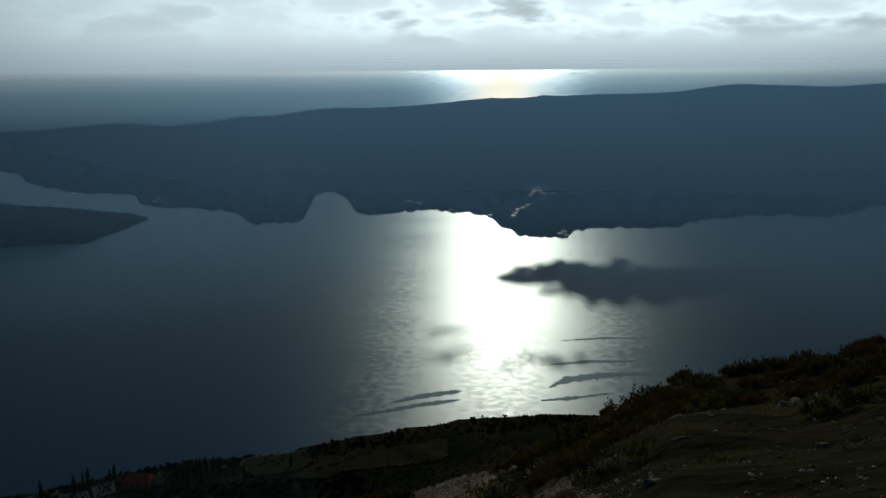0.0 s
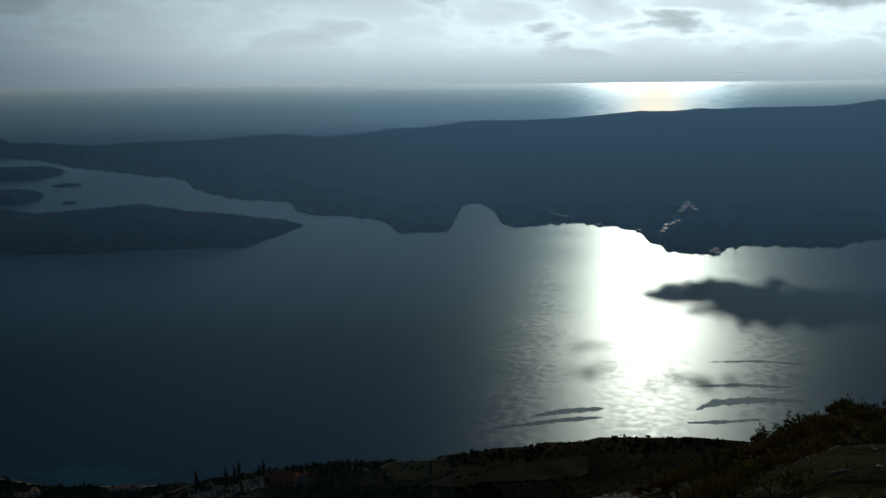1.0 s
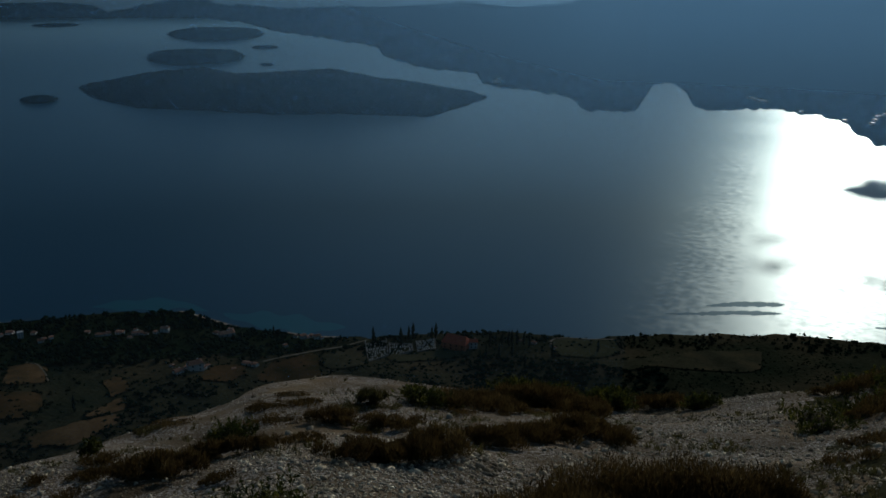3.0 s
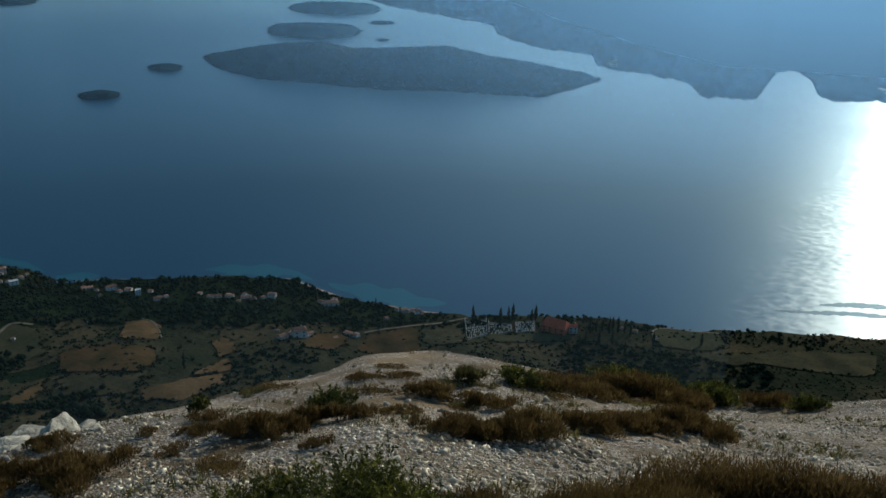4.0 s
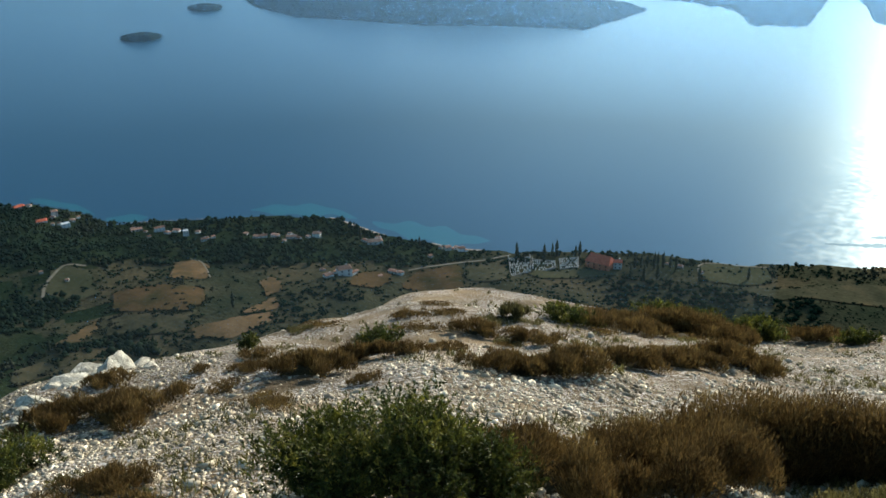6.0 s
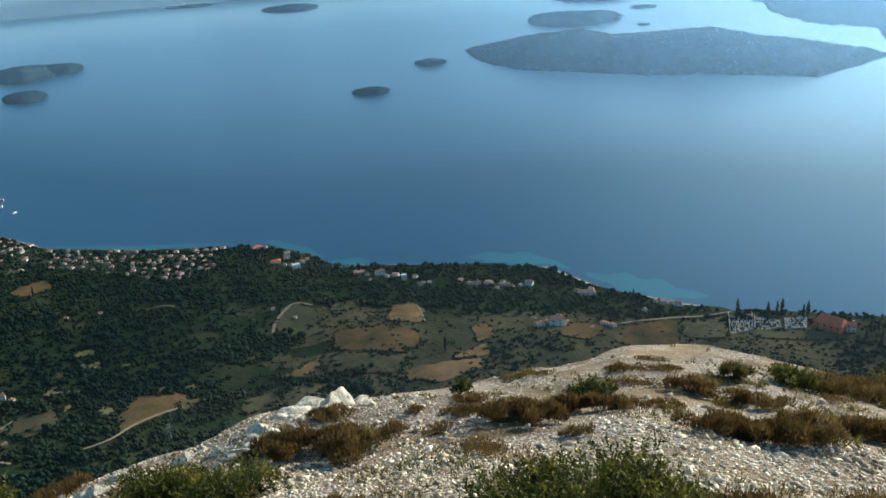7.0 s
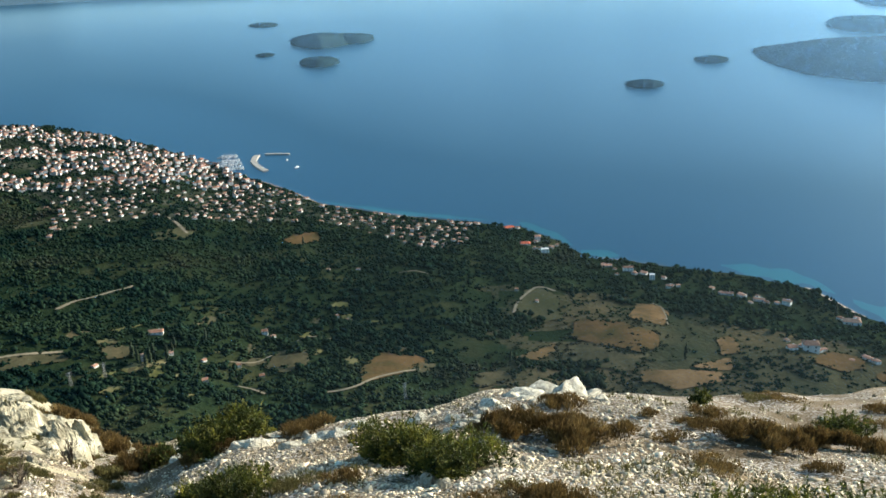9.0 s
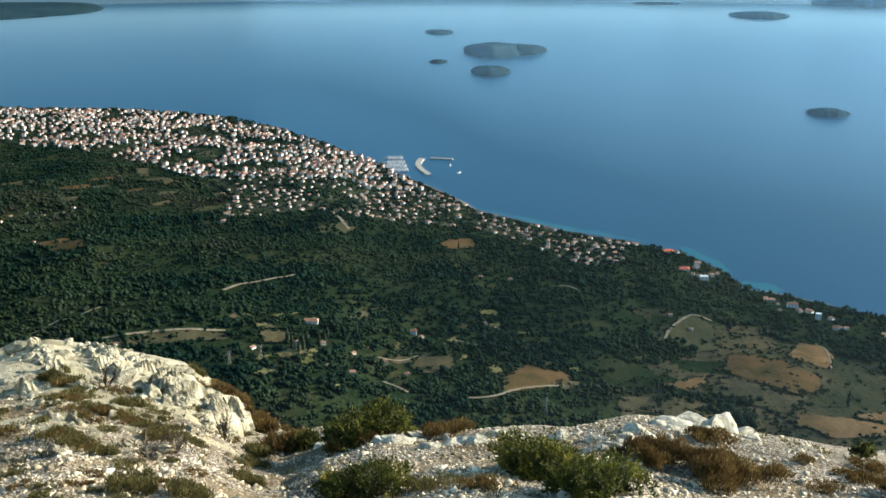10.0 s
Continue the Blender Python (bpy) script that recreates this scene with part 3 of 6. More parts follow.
def island(name, label, table, deep, seed, step=0.12, rows=26, rough=0.12, steep=0.6, smooth_back=False, ragged=0.4, kind="", cover=None):
    """Land in the sea. table: bearing, dip of the near shore, dip of the skyline."""
    keys = [row[0] for row in table]
    b = np.arange(keys[0], keys[-1] + step / 2, step)
    shore = EYE / tan_deg(np.interp(b, keys, [row[1] for row in table]))
    soft = np.hanning(2 * max(1, int(0.35 / step)) + 3)
    shore = np.convolve(np.pad(shore, len(soft) // 2, mode='edge'), soft / soft.sum(), mode='valid') if smooth_back else shore
    shore = shore * (1 + ragged * (0.006 * hills(b, 0 * b, 1.6, seed + 3) + 0.004 * hills(b, 0 * b, 0.5, seed + 4)))
    sky_dip = np.interp(b, keys, [row[2] for row in table])
    width = max(1, int(3.0 / step))
    kernel = np.hanning(2 * width + 3)
    calm = np.convolve(np.pad(shore, width + 1, mode='edge'), kernel / kernel.sum(), mode='valid') if smooth_back else shore
    back = np.minimum(calm + np.interp(b, keys, [deep * row[3] if len(row) > 3 else deep for row in table]), 4940)
    t = (np.linspace(-0.02, 1, rows)[:, None])
    t = np.sign(t) * np.abs(t) ** 1.35
    r = shore + (back - shore) * t
    x, y = -np.sin(np.radians(b)) * r, np.cos(np.radians(b)) * r
    edge = np.stack([-np.sin(np.radians(b)) * shore, np.cos(np.radians(b)) * shore], -1)
    off = np.full(r.shape, 1e9)
    reach = max(2, min(len(b) - 1, int(12 / step)))
    for k in range(-reach, reach + 1):
        i = np.clip(np.arange(len(b)) + k, 0, len(b) - 1)
        off = np.minimum(off, np.hypot(x - edge[i, 0], y - edge[i, 1]))
    off = np.where(t < 0, -off, off)
    crest = calm + (back - calm) * 0.6
    height = np.maximum(EYE - crest * tan_deg(sky_dip), 2.5)
    full = np.maximum(steep * (back - calm), 8)
    swell = np.clip(off / full, -0.1, 1)
    swell = np.where(swell < 0, swell, (1 - np.cos(np.maximum(swell, 0) ** 0.8 * math.pi)) / 2)
    swell = swell * np.cos(np.clip((t - 0.6) / 0.4, 0, 1) * math.pi / 2)
    z = height * swell * (1 + rough * hills(x, y, 900, seed) * np.clip(1 - np.abs(swell), 0, 1) * 3)
    z = z + np.clip(off / 25, 0, 1) * np.cos(np.clip((t - 0.6) / 0.4, 0, 1) * math.pi / 2) * np.minimum(height * 0.25, 5) * (0.8 + 0.2 * np.abs(hills(x, y, 90, seed + 1)))
    v = np.stack([x, y, z], -1).reshape(-1, 3)
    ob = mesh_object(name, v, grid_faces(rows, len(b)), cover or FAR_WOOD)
    return tagged(ob, label, "island", kind=kind)


build_sea()
ground = build_ground()
island("hilly_island", "long dark wooded island with a hilly skyline", [
    (-60, 9, 1), (-30, 7.8, 1.0), (-24.5, 7.8, .96), (-23.5, 8.2, 1.0), (-22, 8.55, 1.1), (-18, 8.7, 1.0), (-16.4, 8.9, .91), (-14.5, 9.1, 1.1), (-13.2, 9.64, 1.28), (-11.3, 9.7, 1.5), (-7.6, 9.8, 1.58),
    (-6.2, 10.4, 1.59), (-3.7, 10.4, 1.5), (-2.2, 9.7, 1.6), (-1.5, 9.0, 1.66), (1, 8.8, 1.96), (2.6, 8.68, 2.11), (4.2, 8.82, 2.18), (6.26, 8.98, 2.25), (7.1, 8.7, 2.3), (7.5, 7.85, 2.32), (8.5, 7.4, 2.38),
    (9.5, 7.55, 2.45), (10.15, 8.9, 2.47), (10.5, 9.3, 2.5), (12, 9.3, 2.66), (13.5, 9.3, 2.53), (14.6, 8.46, 2.48), (17.6, 8.15, 2.86), (19.9, 7.9, 2.72), (20.3, 7.2, 2.66), (23.9, 6.87, 2.56),
    (26.2, 6.2, 2.8), (26.6, 5.61, 2.85), (30.1, 5.04, 2.8), (32.4, 4.75, 2.7), (34.8, 4.1, 2.65), (36.7, 3.9, 2.61), (39.8, 3.85, 2.99), (43.3, 3.8, 3.7)], 2600, 11, rows=92, rough=0.05, smooth_back=True, ragged=1.5)
island("wooded_island", "long low dark-green wooded island", [
    (19.8, 8.75, 8.7, .1), (21, 9.2, 8.5, .6), (23.3, 9.9, 8.0, .9), (26.6, 9.8, 7.65), (29.4, 9.7, 7.07), (33, 9.68, 7.27), (35.3, 9.5, 7.3), (37.1, 9.35, 6.87), (38.7, 9.2, 7.0),
    (41, 9.02, 7.04, .9), (42.7, 8.6, 7.15, .75), (43.6, 8.25, 7.35, .5), (44.2, 7.8, 7.68, .1)], 420, 21, rows=40, steep=0.45)


island("low_island", "flat dark wooded island far across the strait", [(42.2, 3.75, 3.55, .15), (42.9, 3.78, 3.1), (45, 3.8, 2.92), (49, 3.8, 2.95), (51, 3.78, 3.2), (52, 3.75, 3.55, .15)], 110, 31, rows=26, rough=0.02)


def islet(b0, b1, near, top, deep, seed):
    top = near - (near - top) * 0.78
    m, w, d = (b0 + b1) / 2, (b1 - b0) / 2, (near - top) * 0.5
    bulge = random.Random(seed)
    rows = []
    for k in range(13):
        q = math.sin((k / 6 - 1) * math.pi / 2)
        full = math.sqrt(max(0.0, 1 - q * q))
        rows.append((m + q * w, near - d * (1 - full) + bulge.uniform(-0.07, 0.05) * d * full, top + (d * 0.98) * (1 - full ** 0.75) + bulge.uniform(0, 0.12) * d * full, 0.06 + 0.94 * full))
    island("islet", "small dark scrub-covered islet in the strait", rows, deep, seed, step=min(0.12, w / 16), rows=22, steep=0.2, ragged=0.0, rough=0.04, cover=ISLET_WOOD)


for n, (b0, b1, near, top, deep) in enumerate([
        (34.7, 40.4, 6.6, 5.45, 260), (33.5, 39.0, 5.2, 4.23, 300), (32.6, 34.2, 5.72, 5.45, 90), (33.0, 33.75, 6.72, 6.52, 50), 
        (43.9, 46.4, 4.25, 4.0, 90), (67.1, 69.9, 6.98, 6.2, 110), (68.4, 72.3, 7.17, 6.05, 170), (69.34, 71.8, 8.29, 7.5, 90), (72.9, 74.65, 5.75, 5.4, 90), (73.3, 74.4, 7.5, 7.2, 45),
        (49.2, 51.55, 10.0, 9.36, 55), (45.5, 47.5, 8.46, 7.93, 60), (53.1, 56.5, 4.62, 4.1, 160), (59.3, 62.1, 3.9, 3.7, 90), (93.5, 108, 4.4, 3.2, 900)]):
    islet(b0, b1, near, top, deep, 40 + n)


# ---- small makers ----
def ico():
    g = (1 + 5 ** 0.5) / 2
    v = np.array([(-1, g, 0), (1, g, 0), (-1, -g, 0), (1, -g, 0), (0, -1, g), (0, 1, g), (0, -1, -g), (0, 1, -g), (g, 0, -1), (g, 0, 1), (-g, 0, -1), (-g, 0, 1)], float)
    f = np.array([(0, 11, 5), (0, 5, 1), (0, 1, 7), (0, 7, 10), (0, 10, 11), (1, 5, 9), (5, 11, 4), (11, 10, 2), (10, 7, 6), (7, 1, 8),
                  (3, 9, 4), (3, 4, 2), (3, 2, 6), (3, 6, 8), (3, 8, 9), (4, 9, 5), (2, 4, 11), (6, 2, 10), (8, 6, 7), (9, 8, 1)])
    return v / np.linalg.norm(v[0]), f


def ico_fine():
    v, f = ico()
    v, out, mid = list(map(tuple, v)), [], {}

    def half(i, j):
        key = (min(i, j), max(i, j))
        if key not in mid:
            m = (np.array(v[i]) + np.array(v[j])) / 2
            v.append(tuple(m / np.linalg.norm(m)))
            mid[key] = len(v) - 1
        return mid[key]

    for a_, b_, c_ in f:
        p, q, s = half(a_, b_), half(b_, c_), half(c_, a_)
        out += [(a_, p, s), (b_, q, p), (c_, s, q), (p, q, s)]
    return np.array(v), np.array(out)


ICO, ICO_FINE = ico(), ico_fine()
OCTA = (np.array([(1, 0, 0), (-1, 0, 0), (0, 1, 0), (0, -1, 0), (0, 0, 1), (0, 0, -1)], float), np.array([(0, 2, 4), (2, 1, 4), (1, 3, 4), (3, 0, 4), (2, 0, 5), (1, 2, 5), (3, 1, 5), (0, 3, 5)]))


def turned(count, rng):
    """Random turns about the upright axis, as matrices."""
    t = rng.uniform(0, 6.283, count)
    m = np.zeros((count, 3, 3))
    m[:, 0, 0], m[:, 0, 1], m[:, 1, 0], m[:, 1, 1], m[:, 2, 2] = np.cos(t), -np.sin(t), np.sin(t), np.cos(t), 1
    return m


def lumps(centres, sizes, rng, base=ICO, jitter=0.3):
    """Many rough lumps in one set of vertices and faces. sizes: half extents in x, y and z."""
    v, f = base
    n, k = len(centres), len(v)
    push = 1 + rng.uniform(-jitter, jitter, (n, k, 1))
    shape = v[None] * push * np.asarray(sizes)[:, None, :]
    shape = np.einsum("nij,nkj->nki", turned(n, rng), shape) + np.asarray(centres)[:, None, :]
    faces = f[None] + (np.arange(n) * k)[:, None, None]
    return shape.reshape(-1, 3), faces.reshape(-1, 3)


def raw_mesh(name, v, f, mat):
    """A mesh from many triangles at once."""
    me = bpy.data.meshes.new(name)
    v, f = np.asarray(v, np.float32), np.asarray(f, np.int32)
    me.vertices.add(len(v))
    me.vertices.foreach_set("co", v.ravel())
    me.loops.add(f.size)
    me.loops.foreach_set("vertex_index", f.ravel())
    me.polygons.add(len(f))
    me.polygons.foreach_set("loop_start", np.arange(0, f.size, f.shape[1], dtype=np.int32))
    me.materials.append(mat)
    me.update(calc_edges=True)
    me.validate()
    return me


def thing(name, label, category, where=None, group="", kind=""):
    ob = new(name)
    ob.empty_display_size = 0.2
    if where is not None:
        ob.matrix_basis = where
    return tagged(ob, label, category, group, kind)


def part(name, me, parent, label=""):
    ob = new(name, me)
    ob.parent = parent
    return tagged(ob, label) if label else ob


def block_mesh(name, mat, boxes, bevel=0.0):
    """Boxes (x, y, z of the middle, and three sizes) in one mesh."""
    bm = bmesh.new()
    for x, y, z, sx, sy, sz in boxes:
        made = bmesh.ops.create_cube(bm, size=1)
        bmesh.ops.scale(bm, vec=(sx, sy, sz), verts=made["verts"])
        bmesh.ops.translate(bm, vec=(x, y, z), verts=made["verts"])
    if bevel:
        bmesh.ops.bevel(bm, geom=bm.edges[:], offset=bevel, segments=1, affect="EDGES")
    me = bpy.data.meshes.new(name)
    bm.to_mesh(me)
    bm.free()
    me.materials.append(mat)
    return me


def roof_mesh(name, mat, w, d, h, z, hip=0.0, eave=0.4):
    """A tiled roof with thick eaves: gabled, or hipped at both ends."""
    x, y, t = w / 2 + eave, d / 2 + eave, 0.22
    v = [(-x, -y, z), (x, -y, z), (x, y, z), (-x, y, z), (-x, -y, z + t), (x, -y, z + t), (x, y, z + t), (-x, y, z + t), (-x + hip, 0, z + h), (x - hip, 0, z + h)]
    f = [(3, 2, 1, 0), (0, 1, 5, 4), (1, 2, 6, 5), (2, 3, 7, 6), (3, 0, 4, 7), (4, 5, 9, 8), (6, 7, 8, 9), (5, 6, 9), (7, 4, 8)]
    me = bpy.data.meshes.new(name)
    me.from_pydata(v, [], f)
    me.materials.append(mat)
    return me


def house(name, label, w, d, storeys, roof_mat=ROOF, wall_mat=PLASTER, hip=0.0, flat=False, category="house", chimney=True, sink=2.5, rise=0.24):
    """A rendered house: walls, tiled roof, windows on the four sides, a door and a chimney."""
    ob, h = thing(name, label, category), storeys * 2.9
    part("wall", block_mesh("wall", wall_mat, [(0, 0, (h - sink) / 2, w, d, h + sink)], 0.03), ob)
    if flat:
        part("roof", block_mesh("roof", wall_mat, [(0, 0, h + 0.15, w + 0.5, d + 0.5, 0.3), (0, d / 2, h + 0.5, w + 0.5, 0.2, 0.6), (0, -d / 2, h + 0.5, w + 0.5, 0.2, 0.6)]), ob)
    else:
        part("roof", roof_mesh("roof", roof_mat, w, d, min(w, d) * rise + 0.3, h, hip), ob)
    pane = block_mesh("window", WINDOW, [(0, 0, 0, 1.1, 0.12, 1.3)])
    for s in range(storeys):
        z = 1.5 + 2.9 * s
        count = max(2, min(4, int(w / 4)))
        for i in range(count):
            p = part("window", pane, ob)
            p.location = (-w / 2 + (i + 0.5) * w / count, -d / 2 - 0.02, z)
        for side in (-1, 1):
            p = part("window", pane, ob)
            p.location, p.rotation_euler = (side * (w / 2 + 0.02), 0.4, z), (0, 0, radians(90))
    p = part("door", block_mesh("door", BARK, [(0, 0, 0, 1.0, 0.14, 2.1)]), ob)
    p.location, p.rotation_euler = (w / 2 + 0.03, -d / 4, 1.05), (0, 0, radians(90))
    if chimney and not flat:
        p = part("chimney", block_mesh("chimney", wall_mat, [(0, 0, 0, 0.7, 0.7, 1.6), (0, 0, 0.9, 0.9, 0.9, 0.2)]), ob)
        p.location = (w * 0.22, d * 0.2, h + 1.4)
    return ob


def stand(bearing, spot, turn):
    """A pose on the ground, turned from facing the lookout."""
    return Matrix.Translation(spot) @ Matrix.Rotation(radians(bearing + turn), 4, "Z")


# ---- fields, tracks, beaches ----
def inside(poly, x, y):
    hit, j = np.zeros(np.shape(x), bool), len(poly) - 1
    for i in range(len(poly)):
        (xi, yi), (xj, yj) = poly[i], poly[j]
        hit ^= ((yi > y) != (yj > y)) & (x < (xj - xi) * (y - yi) / (yj - yi + 1e-9) + xi)
        j = i
    return hit


def bearing_of(x, y):
    return np.degrees(np.arctan2(-np.asarray(x), np.asarray(y)))


def drape(name, poly, mat, lift, label, category, step=7.0):
    """A sheet of ground inside a plan outline, laid over the land."""
    bm = bmesh.new()
    bm.faces.new([bm.verts.new((x, y, 0)) for x, y in poly])
    xs, ys = [p[0] for p in poly], [p[1] for p in poly]
    for axis, lo, hi in ((0, min(xs), max(xs)), (1, min(ys), max(ys))):
        for c in np.arange(lo + step / 2, hi, step):
            bmesh.ops.bisect_plane(bm, geom=bm.verts[:] + bm.edges[:] + bm.faces[:], plane_co=(c, 0, 0) if axis == 0 else (0, c, 0), plane_no=(1, 0, 0) if axis == 0 else (0, 1, 0))
    for v in bm.verts:
        v.co.z = float(land(bearing_of(v.co.x, v.co.y), math.hypot(v.co.x, v.co.y))) + lift
    bmesh.ops.recalc_face_normals(bm, faces=bm.faces[:])
    me = bpy.data.meshes.new(name)
    bm.to_mesh(me)
    bm.free()
    me.materials.append(mat)
    return tagged(new(name, me), label, category, kind="structure")


def rounded(points, seed):
    """The outline with its corners softened and its sides a little uneven."""
    rng, out = random.Random(seed), [Vector(p) for p in points]
    out = [q for i in range(len(out)) for q in (out[i].lerp(out[(i + 1) % len(out)], 0.1), out[i].lerp(out[(i + 1) % len(out)], 0.5), out[i].lerp(out[(i + 1) % len(out)], 0.9))]
    return [(p.x + rng.uniform(-1.9, 1.9), p.y + rng.uniform(-1.9, 1.9)) for p in out]


FIELDS = [
    (GREEN, [(57.56, 22.54), (56.52, 22.50), (55.47, 23.04), (55.33, 24.40), (56.77, 24.74), (58.20, 24.06), (58.46, 23.54)]),
    (BROWN, [(54.12, 24.47), (51.64, 24.44), (48.59, 25.02), (48.69, 25.91), (50.13, 26.27), (54.47, 25.60)]),
    (OLIVE, [(54.63, 25.80), (50.13, 26.45), (48.93, 26.20), (50.57, 27.47), (53.78, 27.41), (55.03, 26.92)]),
    (ORANGE, [(50.42, 23.27), (49.25, 23.22), (48.09, 23.71), (48.26, 24.53), (50.61, 24.19)]),
    (ORANGE, [(44.86, 25.04), (44.01, 24.85), (43.31, 25.19), (43.57, 25.73), (44.51, 25.95)]),
    (ORANGE, [(49.76, 27.35), (47.36, 27.17), (44.38, 26.94), (44.10, 27.57), (47.38, 28.30), (49.87, 28.05)]),
    (ORANGE, [(46.36, 26.75), (44.00, 26.09), (43.71, 26.70), (45.77, 26.95)]),
    (ORANGE, [(58.30, 26.90), (56.91, 26.44), (55.60, 25.89), (55.64, 26.53), (56.96, 27.00), (58.08, 27.13)]),
    (OLIVE, [(61.22, 27.89), (58.93, 27.69), (58.59, 28.25), (61.13, 28.82)]),
]
FIELDS += [
    (BROWN, [(69.29, 27.42), (68.10, 26.40), (66.54, 26.11), (64.44, 26.95), (65.10, 27.57), (67.27, 27.88), (69.23, 28.19)]),
    (BROWN, [(35.25, 25.93), (33.97, 24.95), (31.0, 24.66), (30.8, 25.7), (30.92, 26.29)]),
    (OLIVE, [(30.72, 24.70), (27.80, 24.17), (27.61, 25.57), (30.54, 25.65)]),
    (GREEN, [(26.15, 24.89), (22.98, 24.72), (20.08, 24.57), (20.06, 24.91), (25.94, 25.30)]),
    (GREEN, [(14.92, 23.74), (12.81, 23.57), (10.67, 23.44), (10.18, 24.33), (12.30, 24.70), (14.52, 24.68)]),
    (OLIVE, [(12.29, 24.85), (9.09, 24.51), (5.10, 23.52), (1.35, 22.96), (1.10, 24.22), (6.59, 24.78), (10.42, 25.22)]),
    (BROWN, [(38.18, 24.85), (36.41, 24.90), (35.64, 25.46), (36.84, 25.89), (38.82, 25.72)]),
    (OLIVE, [(95.92, 23.29), (93.65, 23.27), (88.28, 23.68), (88.03, 24.13), (91.96, 23.97), (95.77, 23.51)]),
    (BROWN, [(99.06, 17.02), (97.19, 16.87), (96.31, 17.11), (96.32, 17.64), (97.95, 17.70)]),
    (OLIVE, [(92.82, 13.27), (92.08, 13.19), (91.82, 13.89), (90.23, 14.22), (90.94, 14.51), (92.40, 14.05)]),
]
FIELDS += [
    (GREEN, [(81.93, 17.50), (80.07, 17.36), (78.96, 17.68), (80.47, 18.13), (82.09, 17.92)]),
    (BROWN, [(73.87, 18.76), (72.96, 18.33), (71.45, 18.61), (71.37, 19.04), (72.96, 19.19)]),
    (OLIVE, [(74.96, 25.66), (72.85, 25.75), (72.66, 26.64), (74.55, 27.11), (75.85, 26.56)]),
    (OLIVE, [(86.0, 23.75), (84.5, 24.04), (83.93, 24.5), (85.8, 24.60)]),
]
strips = random.Random(8)
for n in range(16):
    b, dip, w = strips.uniform(85.5, 101), strips.uniform(11.6, 16.2), strips.uniform(0.5, 1.3)
    if dip > 13.2 - (b - 93) * 0.25 + 0.4:
        FIELDS.append((strips.choice((OLIVE, BROWN, GREEN)), [(b + w, dip), (b - w, dip - 0.06), (b - w, dip + 0.12), (b, dip + 0.2), (b + w, dip + 0.16)]))
for n in range(34):
    b, dip, w = strips.uniform(64, 88), strips.uniform(22.8, 27.6), strips.uniform(0.3, 1.0)
    h = strips.uniform(0.1, 0.35)
    FIELDS.append((strips.choice((MEADOW, MEADOW, OLIVE)), [(b + w, dip), (b + 0.2 * w, dip - h), (b - w, dip - 0.4 * h), (b - 0.7 * w, dip + 0.6 * h), (b + 0.4 * w, dip + h)]))
FIELD_NAMES = {MEADOW: "pale green terrace cleared in the woods", GREEN: "green vineyard plot with pale edges", BROWN: "ploughed brown field among scrub", ORANGE: "bare ochre field with dark scrub round it", OLIVE: "dry olive-green meadow among trees"}
field_plans = []
for n, (mat, corners) in enumerate(FIELDS):
    plan = rounded([sight(*c).xy for c in corners], n)
    field_plans.append(plan)
    drape("field", plan, mat, 0.7, FIELD_NAMES[mat], "field")


def track(points, wide, mat, name, label, lift):
    """A winding strip of ground along a line of plan points."""
    line = [Vector(p) for p in points]
    for _ in range(2):
        line = [line[0]] + [q for i in range(len(line) - 1) for q in (line[i].lerp(line[i + 1], 0.25), line[i].lerp(line[i + 1], 0.75))] + [line[-1]]
    fine = [line[i].lerp(line[i + 1], k / 5) for i in range(len(line) - 1) for k in range(5)] + [line[-1]]
    v, f = [], []
    for i, p in enumerate(fine):
        way = (fine[min(i + 1, len(fine) - 1)] - fine[max(i - 1, 0)]).normalized()
        side = Vector((-way.y, way.x)) * wide * (0.5 + 0.12 * math.sin(i * 1.7))
        for q in (p + side, p - side):
            v.append((q.x, q.y, float(land(bearing_of(q.x, q.y), q.length)) + lift))
    f = [(2 * i, 2 * i + 1, 2 * i + 3, 2 * i + 2) for i in range(len(fine) - 1)]
    tagged(mesh_object(name, v, f, mat, level=True), label, name, kind="structure")
    return fine


track_lines = []
for wide, dips in [
        (4.5, [(58.51, 24.11), (58.30, 23.48), (57.38, 22.69), (56.78, 22.45), (55.64, 22.74)]), (4, [(71.74, 28.56), (70.03, 28.46), (68.42, 27.91), (67.25, 27.74), (65.10, 27.53)]),
        (3.5, [(77.79, 27.45), (77.00, 27.77), (76.03, 28.20)]), (4, [(34.64, 24.94), (30.93, 24.52), (27.50, 23.95)]), (6, [(88.23, 21.11), (86.56, 20.80), (84.70, 20.61), (83.50, 20.47)]),
        (5, [(98.90, 21.88), (97.54, 21.66), (95.81, 21.28)]), (7, [(80.78, 16.70), (80.28, 17.21), (79.79, 17.80)]), (5, [(96.06, 23.13), (93.28, 23.11), (91.16, 23.24), (88.28, 23.62)]),
        (3.5, [(14.87, 24.23), (15.00, 23.75), (13.91, 23.56), (10.67, 23.44)]), (2.5, [(49.2, 23.2), (48.3, 23.7), (48.1, 24.5)]), (3, [(78.5, 25.9), (76.4, 26.3), (75.3, 25.9)]), (2.5, [(73.5, 25.2), (72.2, 25.0), (70.9, 25.3)]), (2.5, [(66.3, 21.4), (65.2, 21.3), (64.3, 21.6)]), (2.5, [(101.2, 22.6), (100.2, 22.2), (99.3, 22.1)])]:
    track_lines.append(track([sight(*d).xy for d in dips], wide * 0.5, TRACK, "track", "pale gravel farm track", 1.0))


def shore_point(bearing, inland):
    a, r = radians(bearing), float(EYE / tan_deg(SHORE(bearing))) - inland
    return Vector((-math.sin(a) * r, math.cos(a) * r))


